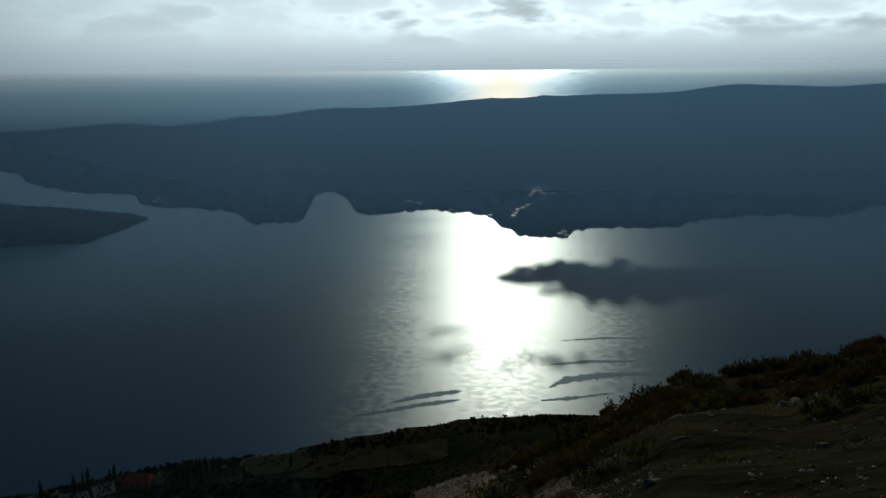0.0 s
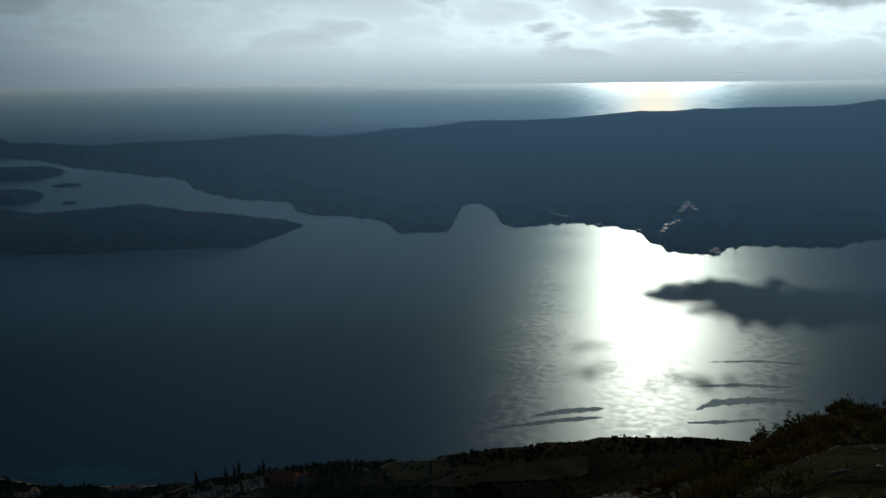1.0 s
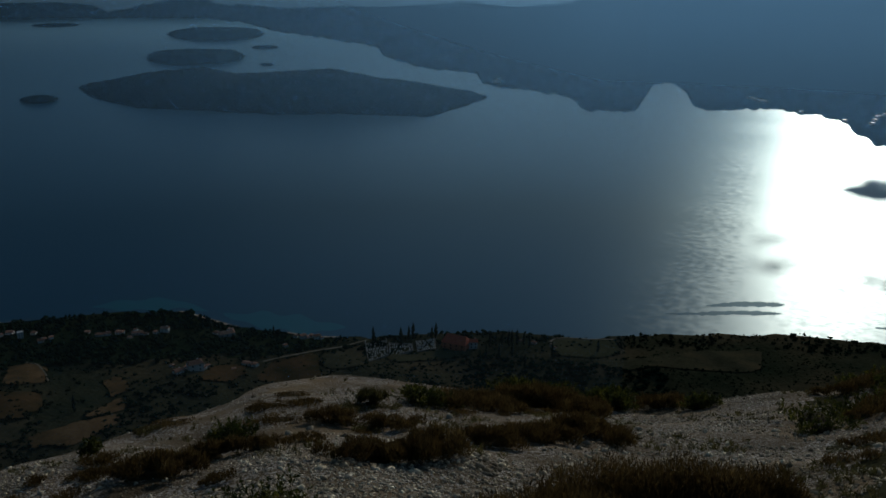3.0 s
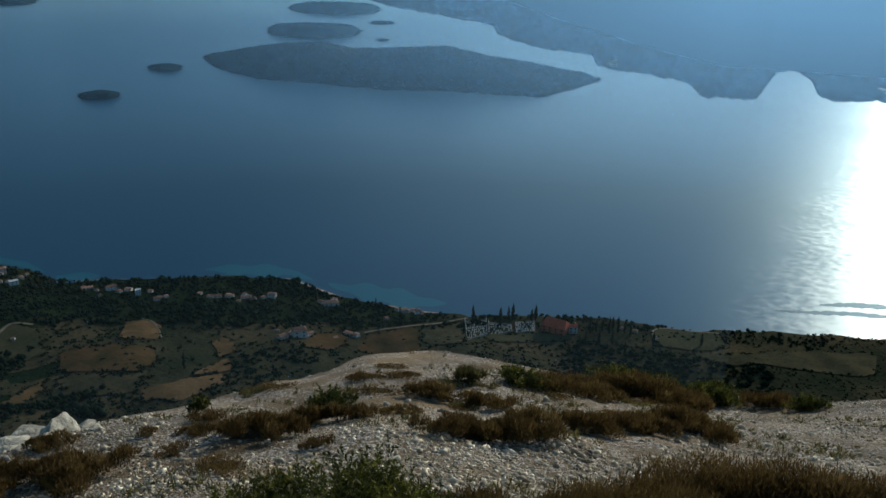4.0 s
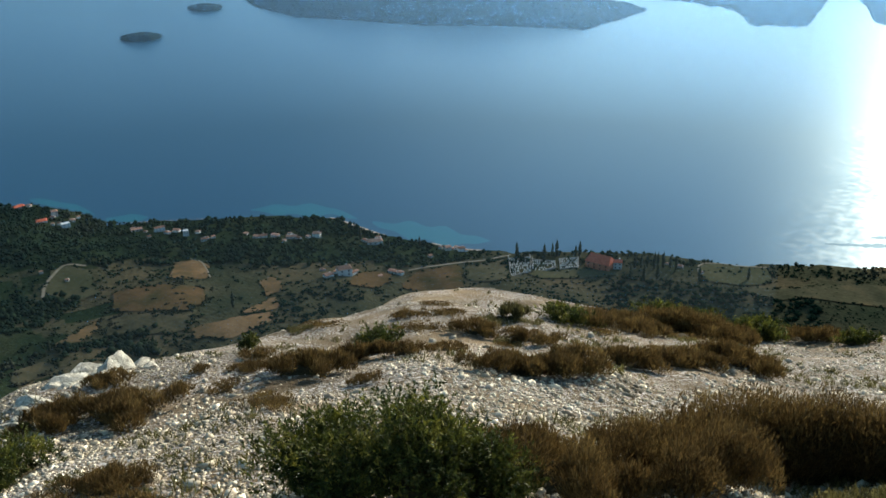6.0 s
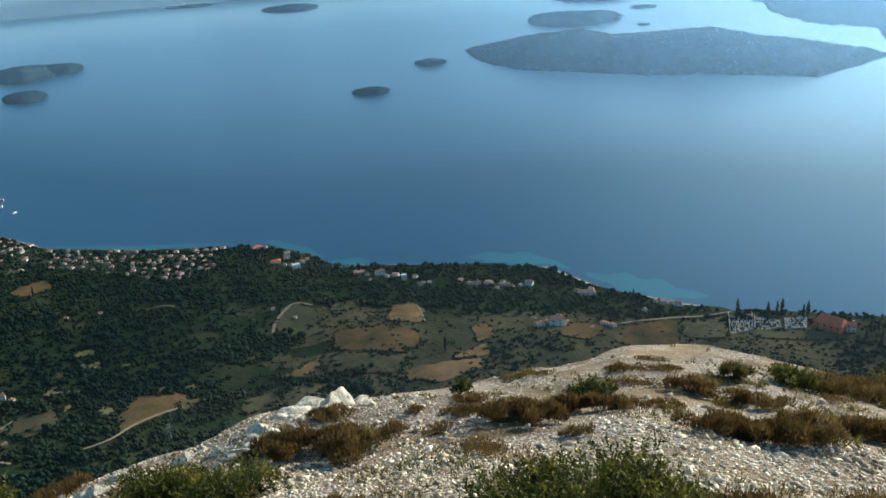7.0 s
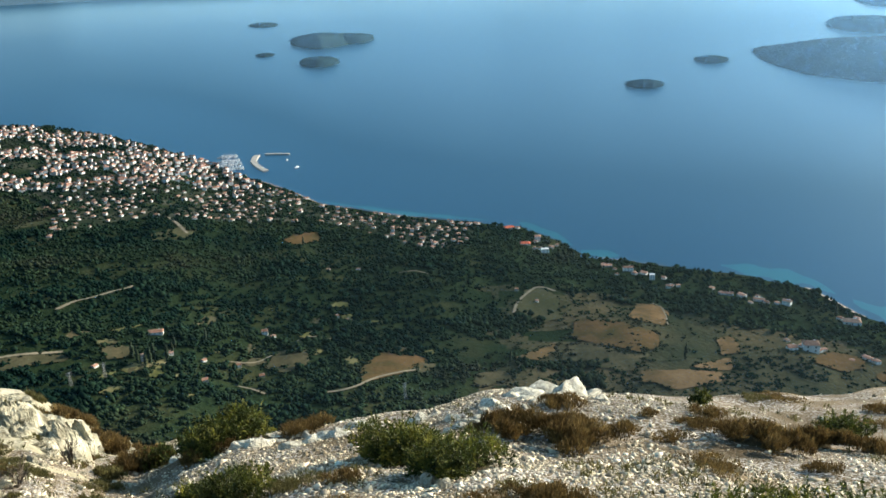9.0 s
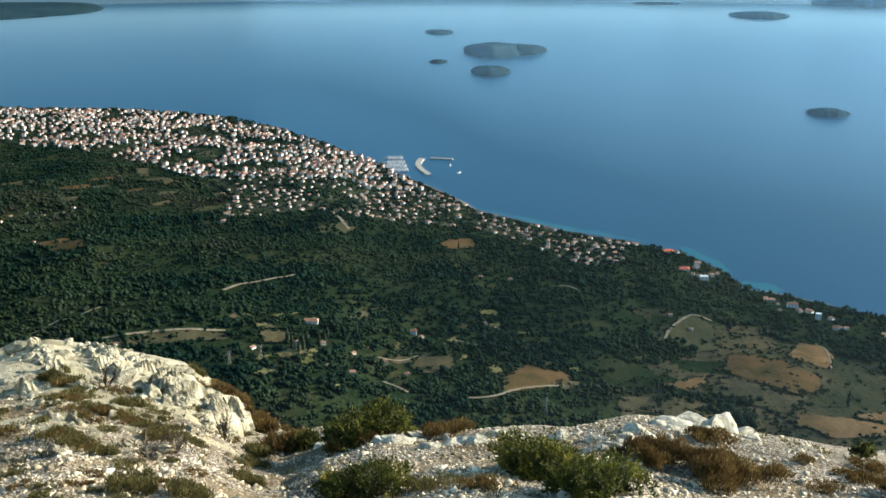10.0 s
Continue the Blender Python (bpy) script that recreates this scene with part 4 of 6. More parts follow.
for b0, b1, wide in ((29.5, 33.5, 7), (36.2, 39.8, 8), (48, 53.5, 5), (60.5, 75.5, 6), (77.5, 83, 4)):
    track([shore_point(b, 1.5) for b in np.arange(b0, b1, 0.7)], wide, BEACH, "beach", "narrow pale pebble beach along the shore", 0.9)
for b0, b1, off, wide in ((38, 45.5, -20, 32), (51.5, 54.5, -14, 22), (54.6, 58.5, -14, 22), (29, 37.5, -24, 42), (60, 72, -12, 14)):
    line = [shore_point(b, off) for b in np.arange(b0, b1, 0.5)]
    v = []
    for i, p in enumerate(line):
        out, w = p.normalized(), wide / 2 * math.sin(math.pi * (i + 0.3) / len(line)) * (1 + 0.3 * math.sin(i * 1.3))
        v += [(*(p + out * w), 0.06), (*(p - out * w), 0.06)]
    tagged(mesh_object("shallows", v, [(2 * i, 2 * i + 2, 2 * i + 3, 2 * i + 1) for i in range(len(line) - 1)], SHALLOW, level=True), "turquoise shallow water off the shore", "sea", kind="structure")

# ---- calm slicks near the shore ----
def slick(points, wide, seed):
    """A ragged band of calm water along a line of sighted points."""
    rng = random.Random(seed)
    line = [Vector((-math.sin(radians(b)), math.cos(radians(b)))) * (EYE / math.tan(radians(dip))) for b, dip in points]
    line = [line[i].lerp(line[i + 1], k / 12) for i in range(len(line) - 1) for k in range(12)]
    v = []
    for i, p in enumerate(line):
        w = wide * math.sin(math.pi * (i + 0.5) / len(line)) ** 0.6 * rng.uniform(0.55, 1.2) / 2
        out = p.normalized()
        v += [(*(p + out * (w + rng.uniform(-1, 1))), 0.05), (*(p - out * (w + rng.uniform(-1, 1))), 0.05)]
    tagged(mesh_object("slick", v, [(2 * i, 2 * i + 2, 2 * i + 3, 2 * i + 1) for i in range(len(line) - 1)], SLICK, level=True), "calm dark band on the ruffled water", "sea", kind="structure")


for n, (wide, points) in enumerate([
        (15, [(5.0, 20.75), (3.0, 20.4), (1.2, 20.2), (0.2, 20.1)]), (12, [(7.5, 21.5), (5.2, 21.25), (3.2, 20.95), (1.0, 20.7), (0.3, 20.65)]), (22, [(-5.5, 19.8), (-6.5, 19.3), (-9, 18.9), (-12.3, 18.6)]),
        (12, [(-5.5, 18.4), (-8, 18.1), (-11.5, 17.9)]), (8, [(-6, 16.9), (-9, 16.6), (-12.5, 16.5)]), (10, [(-5, 20.6), (-7, 20.4), (-10, 19.9)])]):
    slick(points, wide, n)

# ---- houses ----
kinds = []
taken = []   # plan places that no tree may cover


def put_house(bearing, dip, ob, turn):
    p = sight(bearing, dip)
    ob.matrix_basis = stand(bearing, p, turn) @ Matrix.Diagonal((0.75, 0.75, 0.62, 1) if 40 < bearing < 60 else (0.72, 0.72, 0.56, 1) if ob in kinds or bearing > 70 else (1, 1, 1, 1))
    taken.append((p.x, p.y, 9.0))


put_house(21.4, 24.42, house("monastery", "long red-walled building with a steep red roof", 21, 13, 2, RED_ROOF, RED_WALL, hip=2, category="building", rise=0.42), -24)
put_house(20.25, 24.4, house("house", "white house beside the red-roofed building", 7, 6, 2, RED_ROOF), 5)


def cemetery(corners, rows, seed):
    """A walled graveyard: rows of white tombs inside a low wall."""
    rng = random.Random(seed)
    c = [sight(*q) for q in corners]
    ob = thing("cemetery", "walled cemetery with rows of white tombs", "cemetery")
    for i in range(4):
        p, q = c[i], c[(i + 1) % 4]
        wall = part("boundary_wall", block_mesh("boundary_wall", CONCRETE, [(0, 0, 0.0, (q - p).length, 0.4, 1.8)], 0.03), ob)
        wall.matrix_basis = Matrix.Translation((p + q) / 2) @ Matrix.Rotation(math.atan2(q.y - p.y, q.x - p.x), 4, "Z")
        taken.append((p.x, p.y, 7.0))
    kinds_ = [block_mesh("tomb", GRAVE, [(0, 0, 0.3, 1.1, 2.2, 0.9), (0, 1.0, 0.9, 1.0, 0.25, h)], 0.04) for h in (0.4, 0.7, 1.2)]
    for i in range(rows):
        for j in range(11):
            v, u = (i + 0.5) / rows, (j + rng.uniform(0.2, 0.8)) / 11
            if rng.random() < 0.3:
                continue
            p = c[0].lerp(c[1], u).lerp(c[3].lerp(c[2], u), v)
            r = math.hypot(p.x, p.y)
            tomb = part("tomb", rng.choice(kinds_), ob)
            p.z = float(land(bearing_of(p.x, p.y), r)) + 0.1
            tomb.matrix_basis = Matrix.Translation(p) @ Matrix.Rotation(radians(25 + rng.gauss(0, 6)), 4, "Z") @ Matrix.Scale(rng.uniform(0.7, 1.05), 4)
    mid = sum(c, Vector()) / 4
    taken.append((mid.x, mid.y, 11.0))


cemetery([(27.69, 24.17), (26.22, 24.05), (26.11, 24.95), (27.46, 25.22)], 7, 1)
cemetery([(26.05, 24.18), (24.49, 24.25), (24.39, 24.73), (26.02, 24.95)], 5, 2)
cemetery([(24.2, 24.13), (22.9, 23.9), (22.85, 24.55), (24.09, 24.75)], 5, 3)
put_house(39.1, 25.0, house("villa", "white villa with a pinkish terracotta roof", 11, 8, 2, ROOF, hip=2), 15)
put_house(40.2, 25.05, house("house", "white house beside the villa", 9, 8, 1, ROOF), 25)
put_house(36.9, 23.1, house("beach_building", "long white building by the beach", 13, 7, 1, ROOF, hip=2, category="building"), 10)
put_house(49.3, 21.72, house("hotel", "tall white hotel block by the shore", 6, 5, 3, flat=True, category="building"), 8)
put_house(50.9, 21.25, house("hotel", "white hotel wing with an orange roof", 12, 6, 2, ROOF, category="building"), 14)
put_house(52.3, 21.05, house("hotel", "white hotel wing with an orange roof", 13, 6, 1, ROOF, category="building"), 14)
put_house(44.5, 22.25, house("holiday_block", "long low building among pines", 14, 6, 1, ROOF, category="building"), 6)
put_house(42.5, 22.45, house("holiday_block", "long low building among pines", 12, 6, 1, ROOF, category="building"), -6)
put_house(57.7, 19.75, house("resort_house", "resort house with a bright red roof", 13, 10, 1, RED_ROOF, hip=3), 0)
put_house(58.8, 18.75, house("resort_house", "resort house with a dull red roof", 15, 9, 1, RED_ROOF, hip=3), 20)
put_house(56.4, 20.25, house("house", "stepped white resort house", 10, 7, 2, flat=True), 12)
put_house(82.6, 23.5, house("farmhouse", "low farmhouse with a long orange-red roof", 14, 7, 1, ROOF, hip=1), -12)
put_house(83.65, 25.0, house("bell_tower", "narrow white tower among cypresses", 2.6, 2.6, 3, ROOF, hip=1.5, category="tower", chimney=False), 20)
put_house(81.85, 24.85, house("chapel", "small white chapel among cypresses", 4, 5, 1, ROOF, category="chapel", chimney=False), 15)

VARIANTS = [(7, 6.5, 2, 0), (8.5, 6.5, 2, 2.0), (6.5, 6, 1, 0), (9, 7, 2, 0), (8, 7, 3, 2.5), (6, 5.5, 2, 0)]
kinds = [house("house", "white house with a terracotta roof", w, d, s, ROOF, hip=h) for w, d, s, h in VARIANTS]
single = [(31.9, 23.65), (30.95, 23.75), (48.2, 22.15), (40.8, 22.5), (56.9, 19.5), (75.6, 24.5), (75.1, 24.7), (76.1, 27.0), (79.9, 26.8), (70.0, 24.1), (70.7, 23.85), (86.6, 24.8), (79.8, 25.7),
          (35.4, 25.1), (43.0, 22.6), (33.1, 24.1), (16.1, 24.05), (14.7, 24.25), (17.0, 23.9), (38.3, 24.9), (55.9, 20.0), (57.1, 20.0), (55.6, 19.8), (47.6, 22.0), (51.6, 21.5)]
single += [(100.1, 15.4), (99.2, 15.4), (98.3, 15.5), (97.2, 15.5), (100.7, 15.6), (99.1, 17.0), (101.4, 15.7), (96.6, 15.3), (95.2, 23.6), (69.0, 21.0), (71.0, 20.9), (77.6, 26.2), (56.9, 23.4), (58.3, 22.6), (36.6, 25.2)]
coast = [(52.5, 20.95), (51.76, 21.2), (51.07, 21.2), (50.44, 21.42), (49.85, 21.4), (48.53, 21.6), (48.0, 22.0), (45.47, 22.05), (44.83, 22.28), (43.56, 22.34), (42.59, 22.3), (42.03, 22.55), (41.37, 22.5), (37.56, 22.96), (36.65, 22.85),
         (32.38, 23.57), (31.6, 23.62), (31.28, 23.6), (30.73, 23.72), (57.04, 19.6), (56.73, 20.05), (55.96, 19.9), (58.75, 18.65), (58.21, 18.75), (61.4, 18.45), (62.6, 18.3), (40.56, 24.65), (39.6, 24.85), (38.63, 24.95), (35.75, 25.02), (35.18, 25.1)]
for n, (b, dip) in enumerate(single):
    if n < len(kinds):
        put_house(b, dip, kinds[n], random.uniform(-35, 35))
    else:
        p = sight(b, dip)
        copy_thing(kinds[random.choice((0, 0, 2, 2, 5, 1))], stand(b, p, random.uniform(-40, 40)) @ Matrix.Diagonal((0.68, 0.68, 0.52, 1)))
        taken.append((p.x, p.y, 8.0))

for n, (b, dip) in enumerate(coast):
    p = sight(b, dip)
    copy_thing(kinds[(0, 2, 5, 1, 3)[n % 5]], stand(b, p, random.uniform(-50, -25)) @ Matrix.Diagonal((*[random.uniform(0.6, 0.95)] * 2, random.uniform(0.5, 0.7), 1)))["group"] = "houses along the shore"
    taken.append((p.x, p.y, 7.0))

TOWN = [(99.77, 9.28), (96.19, 9.54), (92.10, 9.86), (87.16, 10.6), (83.74, 11.45), (80.25, 12.85), (78.10, 13.6), (75.37, 15.2), (72.97, 15.95), (69.22, 17.3), (65.48, 17.85), (60.76, 18.5),
        (61.69, 19.60), (63.88, 20.01), (67.30, 18.95), (71.08, 17.89), (74.46, 17.68), (77.08, 17.30), (80.05, 16.79), (81.87, 16.44), (85.88, 16.66), (88.24, 17.13), (87.79, 16.12),
        (86.86, 15.48), (89.68, 13.91), (93.58, 12.74), (95.59, 12.04), (103.0, 10.5), (103.0, 9.1)]
town_plan = [tuple(sight(*c).xy) for c in TOWN]
drape("town_ground", town_plan, TOWN_SOIL, 0.5, "gardens, lanes and bare plots of the town", "ground", 14.0)
spots, rng, near_by = [], np.random.RandomState(5), {}
box = np.array(town_plan)
tries = np.stack([rng.uniform(box[:, k].min(), box[:, k].max(), 60000) for k in (0, 1)], -1)
tries = tries[inside(town_plan, tries[:, 0], tries[:, 1])]
for x, y in tries:
    b, r = float(bearing_of(x, y)), math.hypot(x, y)
    thin = noise.noise(Vector((x / 70, y / 70, 3)))
    if thin < (-0.3 if b > 78 else -0.48) or any(math.hypot(x - px, y - py) < size for px, py, size in taken[-4:]):
        continue
    thin += 0.7 * noise.noise(Vector((x / 22, y / 22, 7)))
    gap = 8.2 if thin > 0.15 else 10.5 if thin > -0.08 else 15 if thin > -0.28 else 26
    gap *= 1.15 if b < 70 else 1.05 if b < 76 else 1.0 if b < 82 else 1.12
    i, j = int(x // 34), int(y // 34)
    close = [q for di in (-1, 0, 1) for dj in (-1, 0, 1) for q in near_by.get((i + di, j + dj), ())]
    if all((x - sx) ** 2 + (y - sy) ** 2 > gap * gap for sx, sy in close):
        spots.append((x, y, b, r))
        near_by.setdefault((i, j), []).append((x, y))
spots.sort(key=lambda s: s[3])
coast_turn = 35
for x, y, b, r in spots[:290]:
    p = Vector((x, y, float(land(b, r))))
    copy_thing(random.choice(kinds), stand(0, p, coast_turn + random.choice((0, 90)) + random.gauss(0, 24)) @ Matrix.Diagonal((*[random.uniform(0.5, 0.95)] * 2, random.uniform(0.45, 0.7), 1)))["group"] = "houses of the town"
wall_v, wall_f, roof_v, roof_f = [], [], [], []
for x, y, b, r in spots[290:]:
    w, d, h, t = rng.uniform(3.8, 7.0), rng.uniform(3.4, 5.2), rng.choice([2.4, 3.0, 3.8, 4.4, 5.0]), radians(coast_turn + rng.choice([0, 90]) + rng.normal(0, 24))
    z0, c, s = float(land(b, r)), math.cos(t), math.sin(t)
    put = lambda q: (x + c * q[0] - s * q[1], y + s * q[0] + c * q[1], z0 + q[2])
    k = len(wall_v)
    wall_v += [put((i * w / 2, j * d / 2, e)) for e in (-2.5, h) for i, j in ((-1, -1), (1, -1), (1, 1), (-1, 1))]
    wall_f += [tuple(k + i for i in f) for f in ((0, 1, 5, 4), (1, 2, 6, 5), (2, 3, 7, 6), (3, 0, 4, 7), (4, 5, 6, 7))]
    k, w, d, hip = len(roof_v), w + 0.8, d + 0.8, rng.choice([0.0, 2.0])
    roof_v += [put(q) for q in ((-w / 2, -d / 2, h + 0.01), (w / 2, -d / 2, h + 0.01), (w / 2, d / 2, h + 0.01), (-w / 2, d / 2, h + 0.01), (-w / 2 + hip, 0, h + 0.3 * d), (w / 2 - hip, 0, h + 0.3 * d))]
    roof_f += [tuple(k + i for i in f) for f in ((0, 1, 5, 4), (2, 3, 4, 5), (1, 2, 5), (3, 0, 4), (3, 2, 1, 0))]
town = thing("town_houses", "dense white houses with terracotta roofs by the sea", "houses", kind="stuff")
mesh_object("walls", wall_v, wall_f, PLASTER_FAR, parent=town, smooth=False)
mesh_object("roofs", roof_v, roof_f, ROOF_FAR, parent=town, smooth=False)

# ---- the small settlements across the water ----
def across(bearing, dip, far_ob):
    """Where a line of sight meets an island's ground."""
    way = Vector((-math.sin(radians(bearing)), math.cos(radians(bearing)), -math.tan(radians(dip))))
    hit, at, *_ = far_ob.ray_cast(Vector((0, 0, EYE)), way.normalized())
    return at if hit else None


hilly = bpy.data.objects["hilly_island"]
bright = house("house", "flat-roofed white house across the water", 9, 8, 1, flat=True, wall_mat=ROOF_SHEET)
bright.matrix_basis = stand(-4.5, across(-4.5, 7.5, hilly) or Vector(), 0)
for b, dip in [(5.42, 5.83), (3.15, 8.28), (3.5, 8.2), (3.76, 8.14), (2.9, 8.3), (-4.56, 7.31), (-4.4, 7.5), (-4.14, 7.84), (-4.98, 7.71), (-4.7, 7.4), (-3.32, 8.72), (-3.06, 9.15), (-3.2, 8.95),
               (-3.99, 8.43), (-3.7, 8.6), (-6.08, 10.22), (-6.42, 10.34), (-6.3, 10.1), (18.95, 7.55), (19.2, 7.7), (19.0, 7.75), (14.62, 5.44), (14.3, 5.45), (0.84, 8.78), (-1.61, 9.1), (-4.8, 7.55), (-4.3, 7.65), (9.0, 6.9)]:
    at = across(b, dip, hilly)
    if at:
        copy_thing(bright, stand(b, at, random.uniform(-30, 30)))

# ---- marina ----
def breakwater(points, wide, high):
    v, f = [], []
    for i, p in enumerate(points):
        way = (points[min(i + 1, len(points) - 1)] - points[max(i - 1, 0)]).normalized()
        s = Vector((-way.y, way.x))
        for k, z in ((wide * 0.75, -2), (wide * 0.5, high), (-wide * 0.5, high), (-wide * 0.75, -2)):
            v.append((*(p + s * k), z))
    for i in range(len(points) - 1):
        f += [(4 * i + k, 4 * i + k + 1, 4 * i + k + 5, 4 * i + k + 4) for k in range(3)]
    f += [(0, 1, 2, 3), tuple(4 * len(points) - 4 + k for k in (3, 2, 1, 0))]
    return tagged(mesh_object("breakwater", v, f, CONCRETE, smooth=False), "pale concrete breakwater of the marina", "breakwater")


def at_sea(bearing, dip):
    r = EYE / math.tan(radians(dip))
    return Vector((-math.sin(radians(bearing)) * r, math.cos(radians(bearing)) * r))


breakwater([at_sea(*p) for p in ((74.4, 13.39), (73.8, 13.41), (72.9, 13.46))], 4.5, 1.8)
breakwater([at_sea(*p) for p in ((74.94, 13.42), (75.1, 13.58), (75.19, 13.76), (75.1, 13.95), (74.85, 14.17), (74.5, 14.4))], 8, 1.8)
for d0, d1 in (((77.4, 13.35), (76.1, 13.3)), ((77.4, 13.62), (76.05, 13.55)), ((77.45, 13.85), (75.95, 13.8)), ((77.3, 14.1), (75.95, 14.08)), ((77.0, 14.6), (75.7, 14.55))):
    breakwater([at_sea(*d0), at_sea((d0[0] + d1[0]) / 2, (d0[1] + d1[1]) / 2), at_sea(*d1)], 2.5 if d0[1] < 14.3 else 7, 0.8)


def boat():
    ob = thing("motor_boat", "small white boat moored in the marina", "boat", group="boats of the marina")
    v = [(-1.3, -4, 0.9), (1.3, -4, 0.9), (1.4, 1, 1.0), (-1.4, 1, 1.0), (0, 4.5, 1.3), (-0.9, -4, -0.3), (0.9, -4, -0.3), (0.9, 1, -0.3), (-0.9, 1, -0.3), (0, 3.4, -0.3)]
    me = bpy.data.meshes.new("hull")
    me.from_pydata(v, [], [(0, 1, 2, 4, 3), (0, 5, 6, 1), (1, 6, 7, 2), (2, 7, 9, 4), (4, 9, 8, 3), (3, 8, 5, 0), (5, 8, 9, 7, 6)])
    me.materials.append(BOAT_WHITE)
    part("hull", me, ob)
    part("cabin", block_mesh("cabin", BOAT_WHITE, [(0, 0.2, 1.6, 1.9, 3.0, 1.2), (0, 0.3, 2.25, 1.6, 2.2, 0.2)], 0.08), ob)
    part("windscreen", block_mesh("windscreen", WINDOW, [(0, 1.75, 1.75, 1.7, 0.06, 0.6)]), ob)
    part("mast", block_mesh("mast", STEEL, [(0, 0.6, 5, 0.12, 0.12, 6)]), ob)
    return ob


first = boat()
count = 0
for b0, b1, dip in ((77.1, 76.1, 13.66), (77.1, 76.1, 13.58), (77.2, 76.0, 13.9), (77.2, 76.0, 13.81), (76.9, 75.9, 14.14), (76.9, 75.9, 14.06), (77.1, 76.2, 13.38), (77.1, 76.2, 13.3)):
    for b in np.linspace(b0, b1, 9):
        p = at_sea(float(b) + random.uniform(-0.03, 0.03), dip)
        m = Matrix.Translation((p.x, p.y, 0)) @ Matrix.Rotation(radians(b + random.choice((0, 180)) + random.uniform(-6, 6)), 4, "Z")
        if count == 0:
            first.matrix_basis = m
        else:
            copy_thing(first, m)
        count += 1
for b, dip, turn in ((73.08, 13.83, 60), (82.85, 5.45, 100), (72.5, 14.3, 20)):
    p = at_sea(b, dip)
    tagged(copy_thing(first, Matrix.Translation((p.x, p.y, 0)) @ Matrix.Rotation(radians(turn), 4, "Z") @ Matrix.Scale(1.0, 4)), "white boat under way on open water", "boat")["group"] = "boats at sea"


# ---- pylons ----
def pylon(spot, high, turn):
    """A lattice mast with crossed braces and two arms."""
    ob = thing("power_pylon", "slender grey lattice power pylon", "pylon", stand(0, spot, turn))
    leg = block_mesh("leg", STEEL, [(0, 0, 0.5, 0.16, 0.16, 1)])
    for sx in (-1, 1):
        for sy in (-1, 1):
            a_, b_ = Vector((sx * 0.9, sy * 0.9, -1)), Vector((sx * 0.2, sy * 0.2, high))
            p = part("leg", leg, ob)
            p.matrix_basis = Matrix.Translation(a_) @ (b_ - a_).to_track_quat("Z", "Y").to_matrix().to_4x4() @ Matrix.Diagonal((1, 1, (b_ - a_).length, 1))
    for k in range(7):
        z0, z1 = k * high / 7, (k + 1) * high / 7
        for s in (-1, 1):
            w0, w1 = 0.9 - 0.7 * z0 / high, 0.9 - 0.7 * z1 / high
            a_, b_ = Vector((-w0 * s, -w0, z0)), Vector((w1 * s, -w1, z1))
            p = part("brace", leg, ob)
            p.matrix_basis = Matrix.Translation(a_) @ (b_ - a_).to_track_quat("Z", "Y").to_matrix().to_4x4() @ Matrix.Diagonal((0.6, 0.6, (b_ - a_).length, 1))
    for z in (high * 0.97, high * 0.82):
        part("arm", block_mesh("arm", STEEL, [(0, 0, z, 3.6, 0.2, 0.2)]), ob)


for b, dip, high in ((86.09, 25.6, 11), (66.27, 29.3, 11), (88.2, 25.6, 9)):
    pylon(sight(b, dip), high, b + 20)

# ---- cypresses ----
def cypress(spot, high, seed):
    rng = np.random.RandomState(seed)
    ob = thing("cypress", "slim dark-green cypress tree", "tree", Matrix.Translation(spot), "cypresses")
    part("trunk", block_mesh("trunk", BARK, [(0, 0, 0.4, 0.3, 0.3, 2.4)]), ob)
    t = np.linspace(0.08, 1, 26)
    wide = high * 0.105 * np.sin(np.clip(t * 0.9 + 0.12, 0, 1) * math.pi) ** 0.7 + 0.12
    ang = rng.uniform(0, 6.283, len(t))
    c = np.stack([np.cos(ang) * wide * 0.35, np.sin(ang) * wide * 0.35, t * high], -1)
    v, f = lumps(c, np.stack([wide * 0.75, wide * 0.75, np.full(len(t), high * 0.075)], -1), rng, ICO, 0.3)
    part("crown", raw_mesh("crown", v, f, DARK_LEAF), ob)
    taken.append((spot.x, spot.y, 1.5))


for n, (b, dip) in enumerate([
        (24.69, 23.98), (24.39, 23.97), (23.10, 23.96), (22.82, 23.88), (25.24, 24.25), (19.10, 24.35), (18.68, 24.31), (18.27, 24.21), (17.81, 24.23), (17.59, 24.04), (17.23, 24.17), (16.77, 24.19),
        (16.39, 24.25), (19.33, 25.05), (18.43, 25.14), (17.57, 24.88), (11.73, 24.32), (27.12, 24.05), (16.64, 25.45), (83.95, 25.10), (83.50, 25.30), (83.19, 25.22), (82.91, 25.10), (82.10, 25.15),
        (81.71, 24.96), (81.53, 24.55), (84.23, 24.80), (58.72, 27.15), (79.52, 24.55), (46.82, 26.41), (72.52, 19.28), (14.83, 24.74), (33.83, 23.3), (35.96, 23.4), (37.88, 22.8)]):
    cypress(sight(b, dip), random.uniform(8.5, 13) * (1.3 if 14 < b < 28 else 1.0), n)


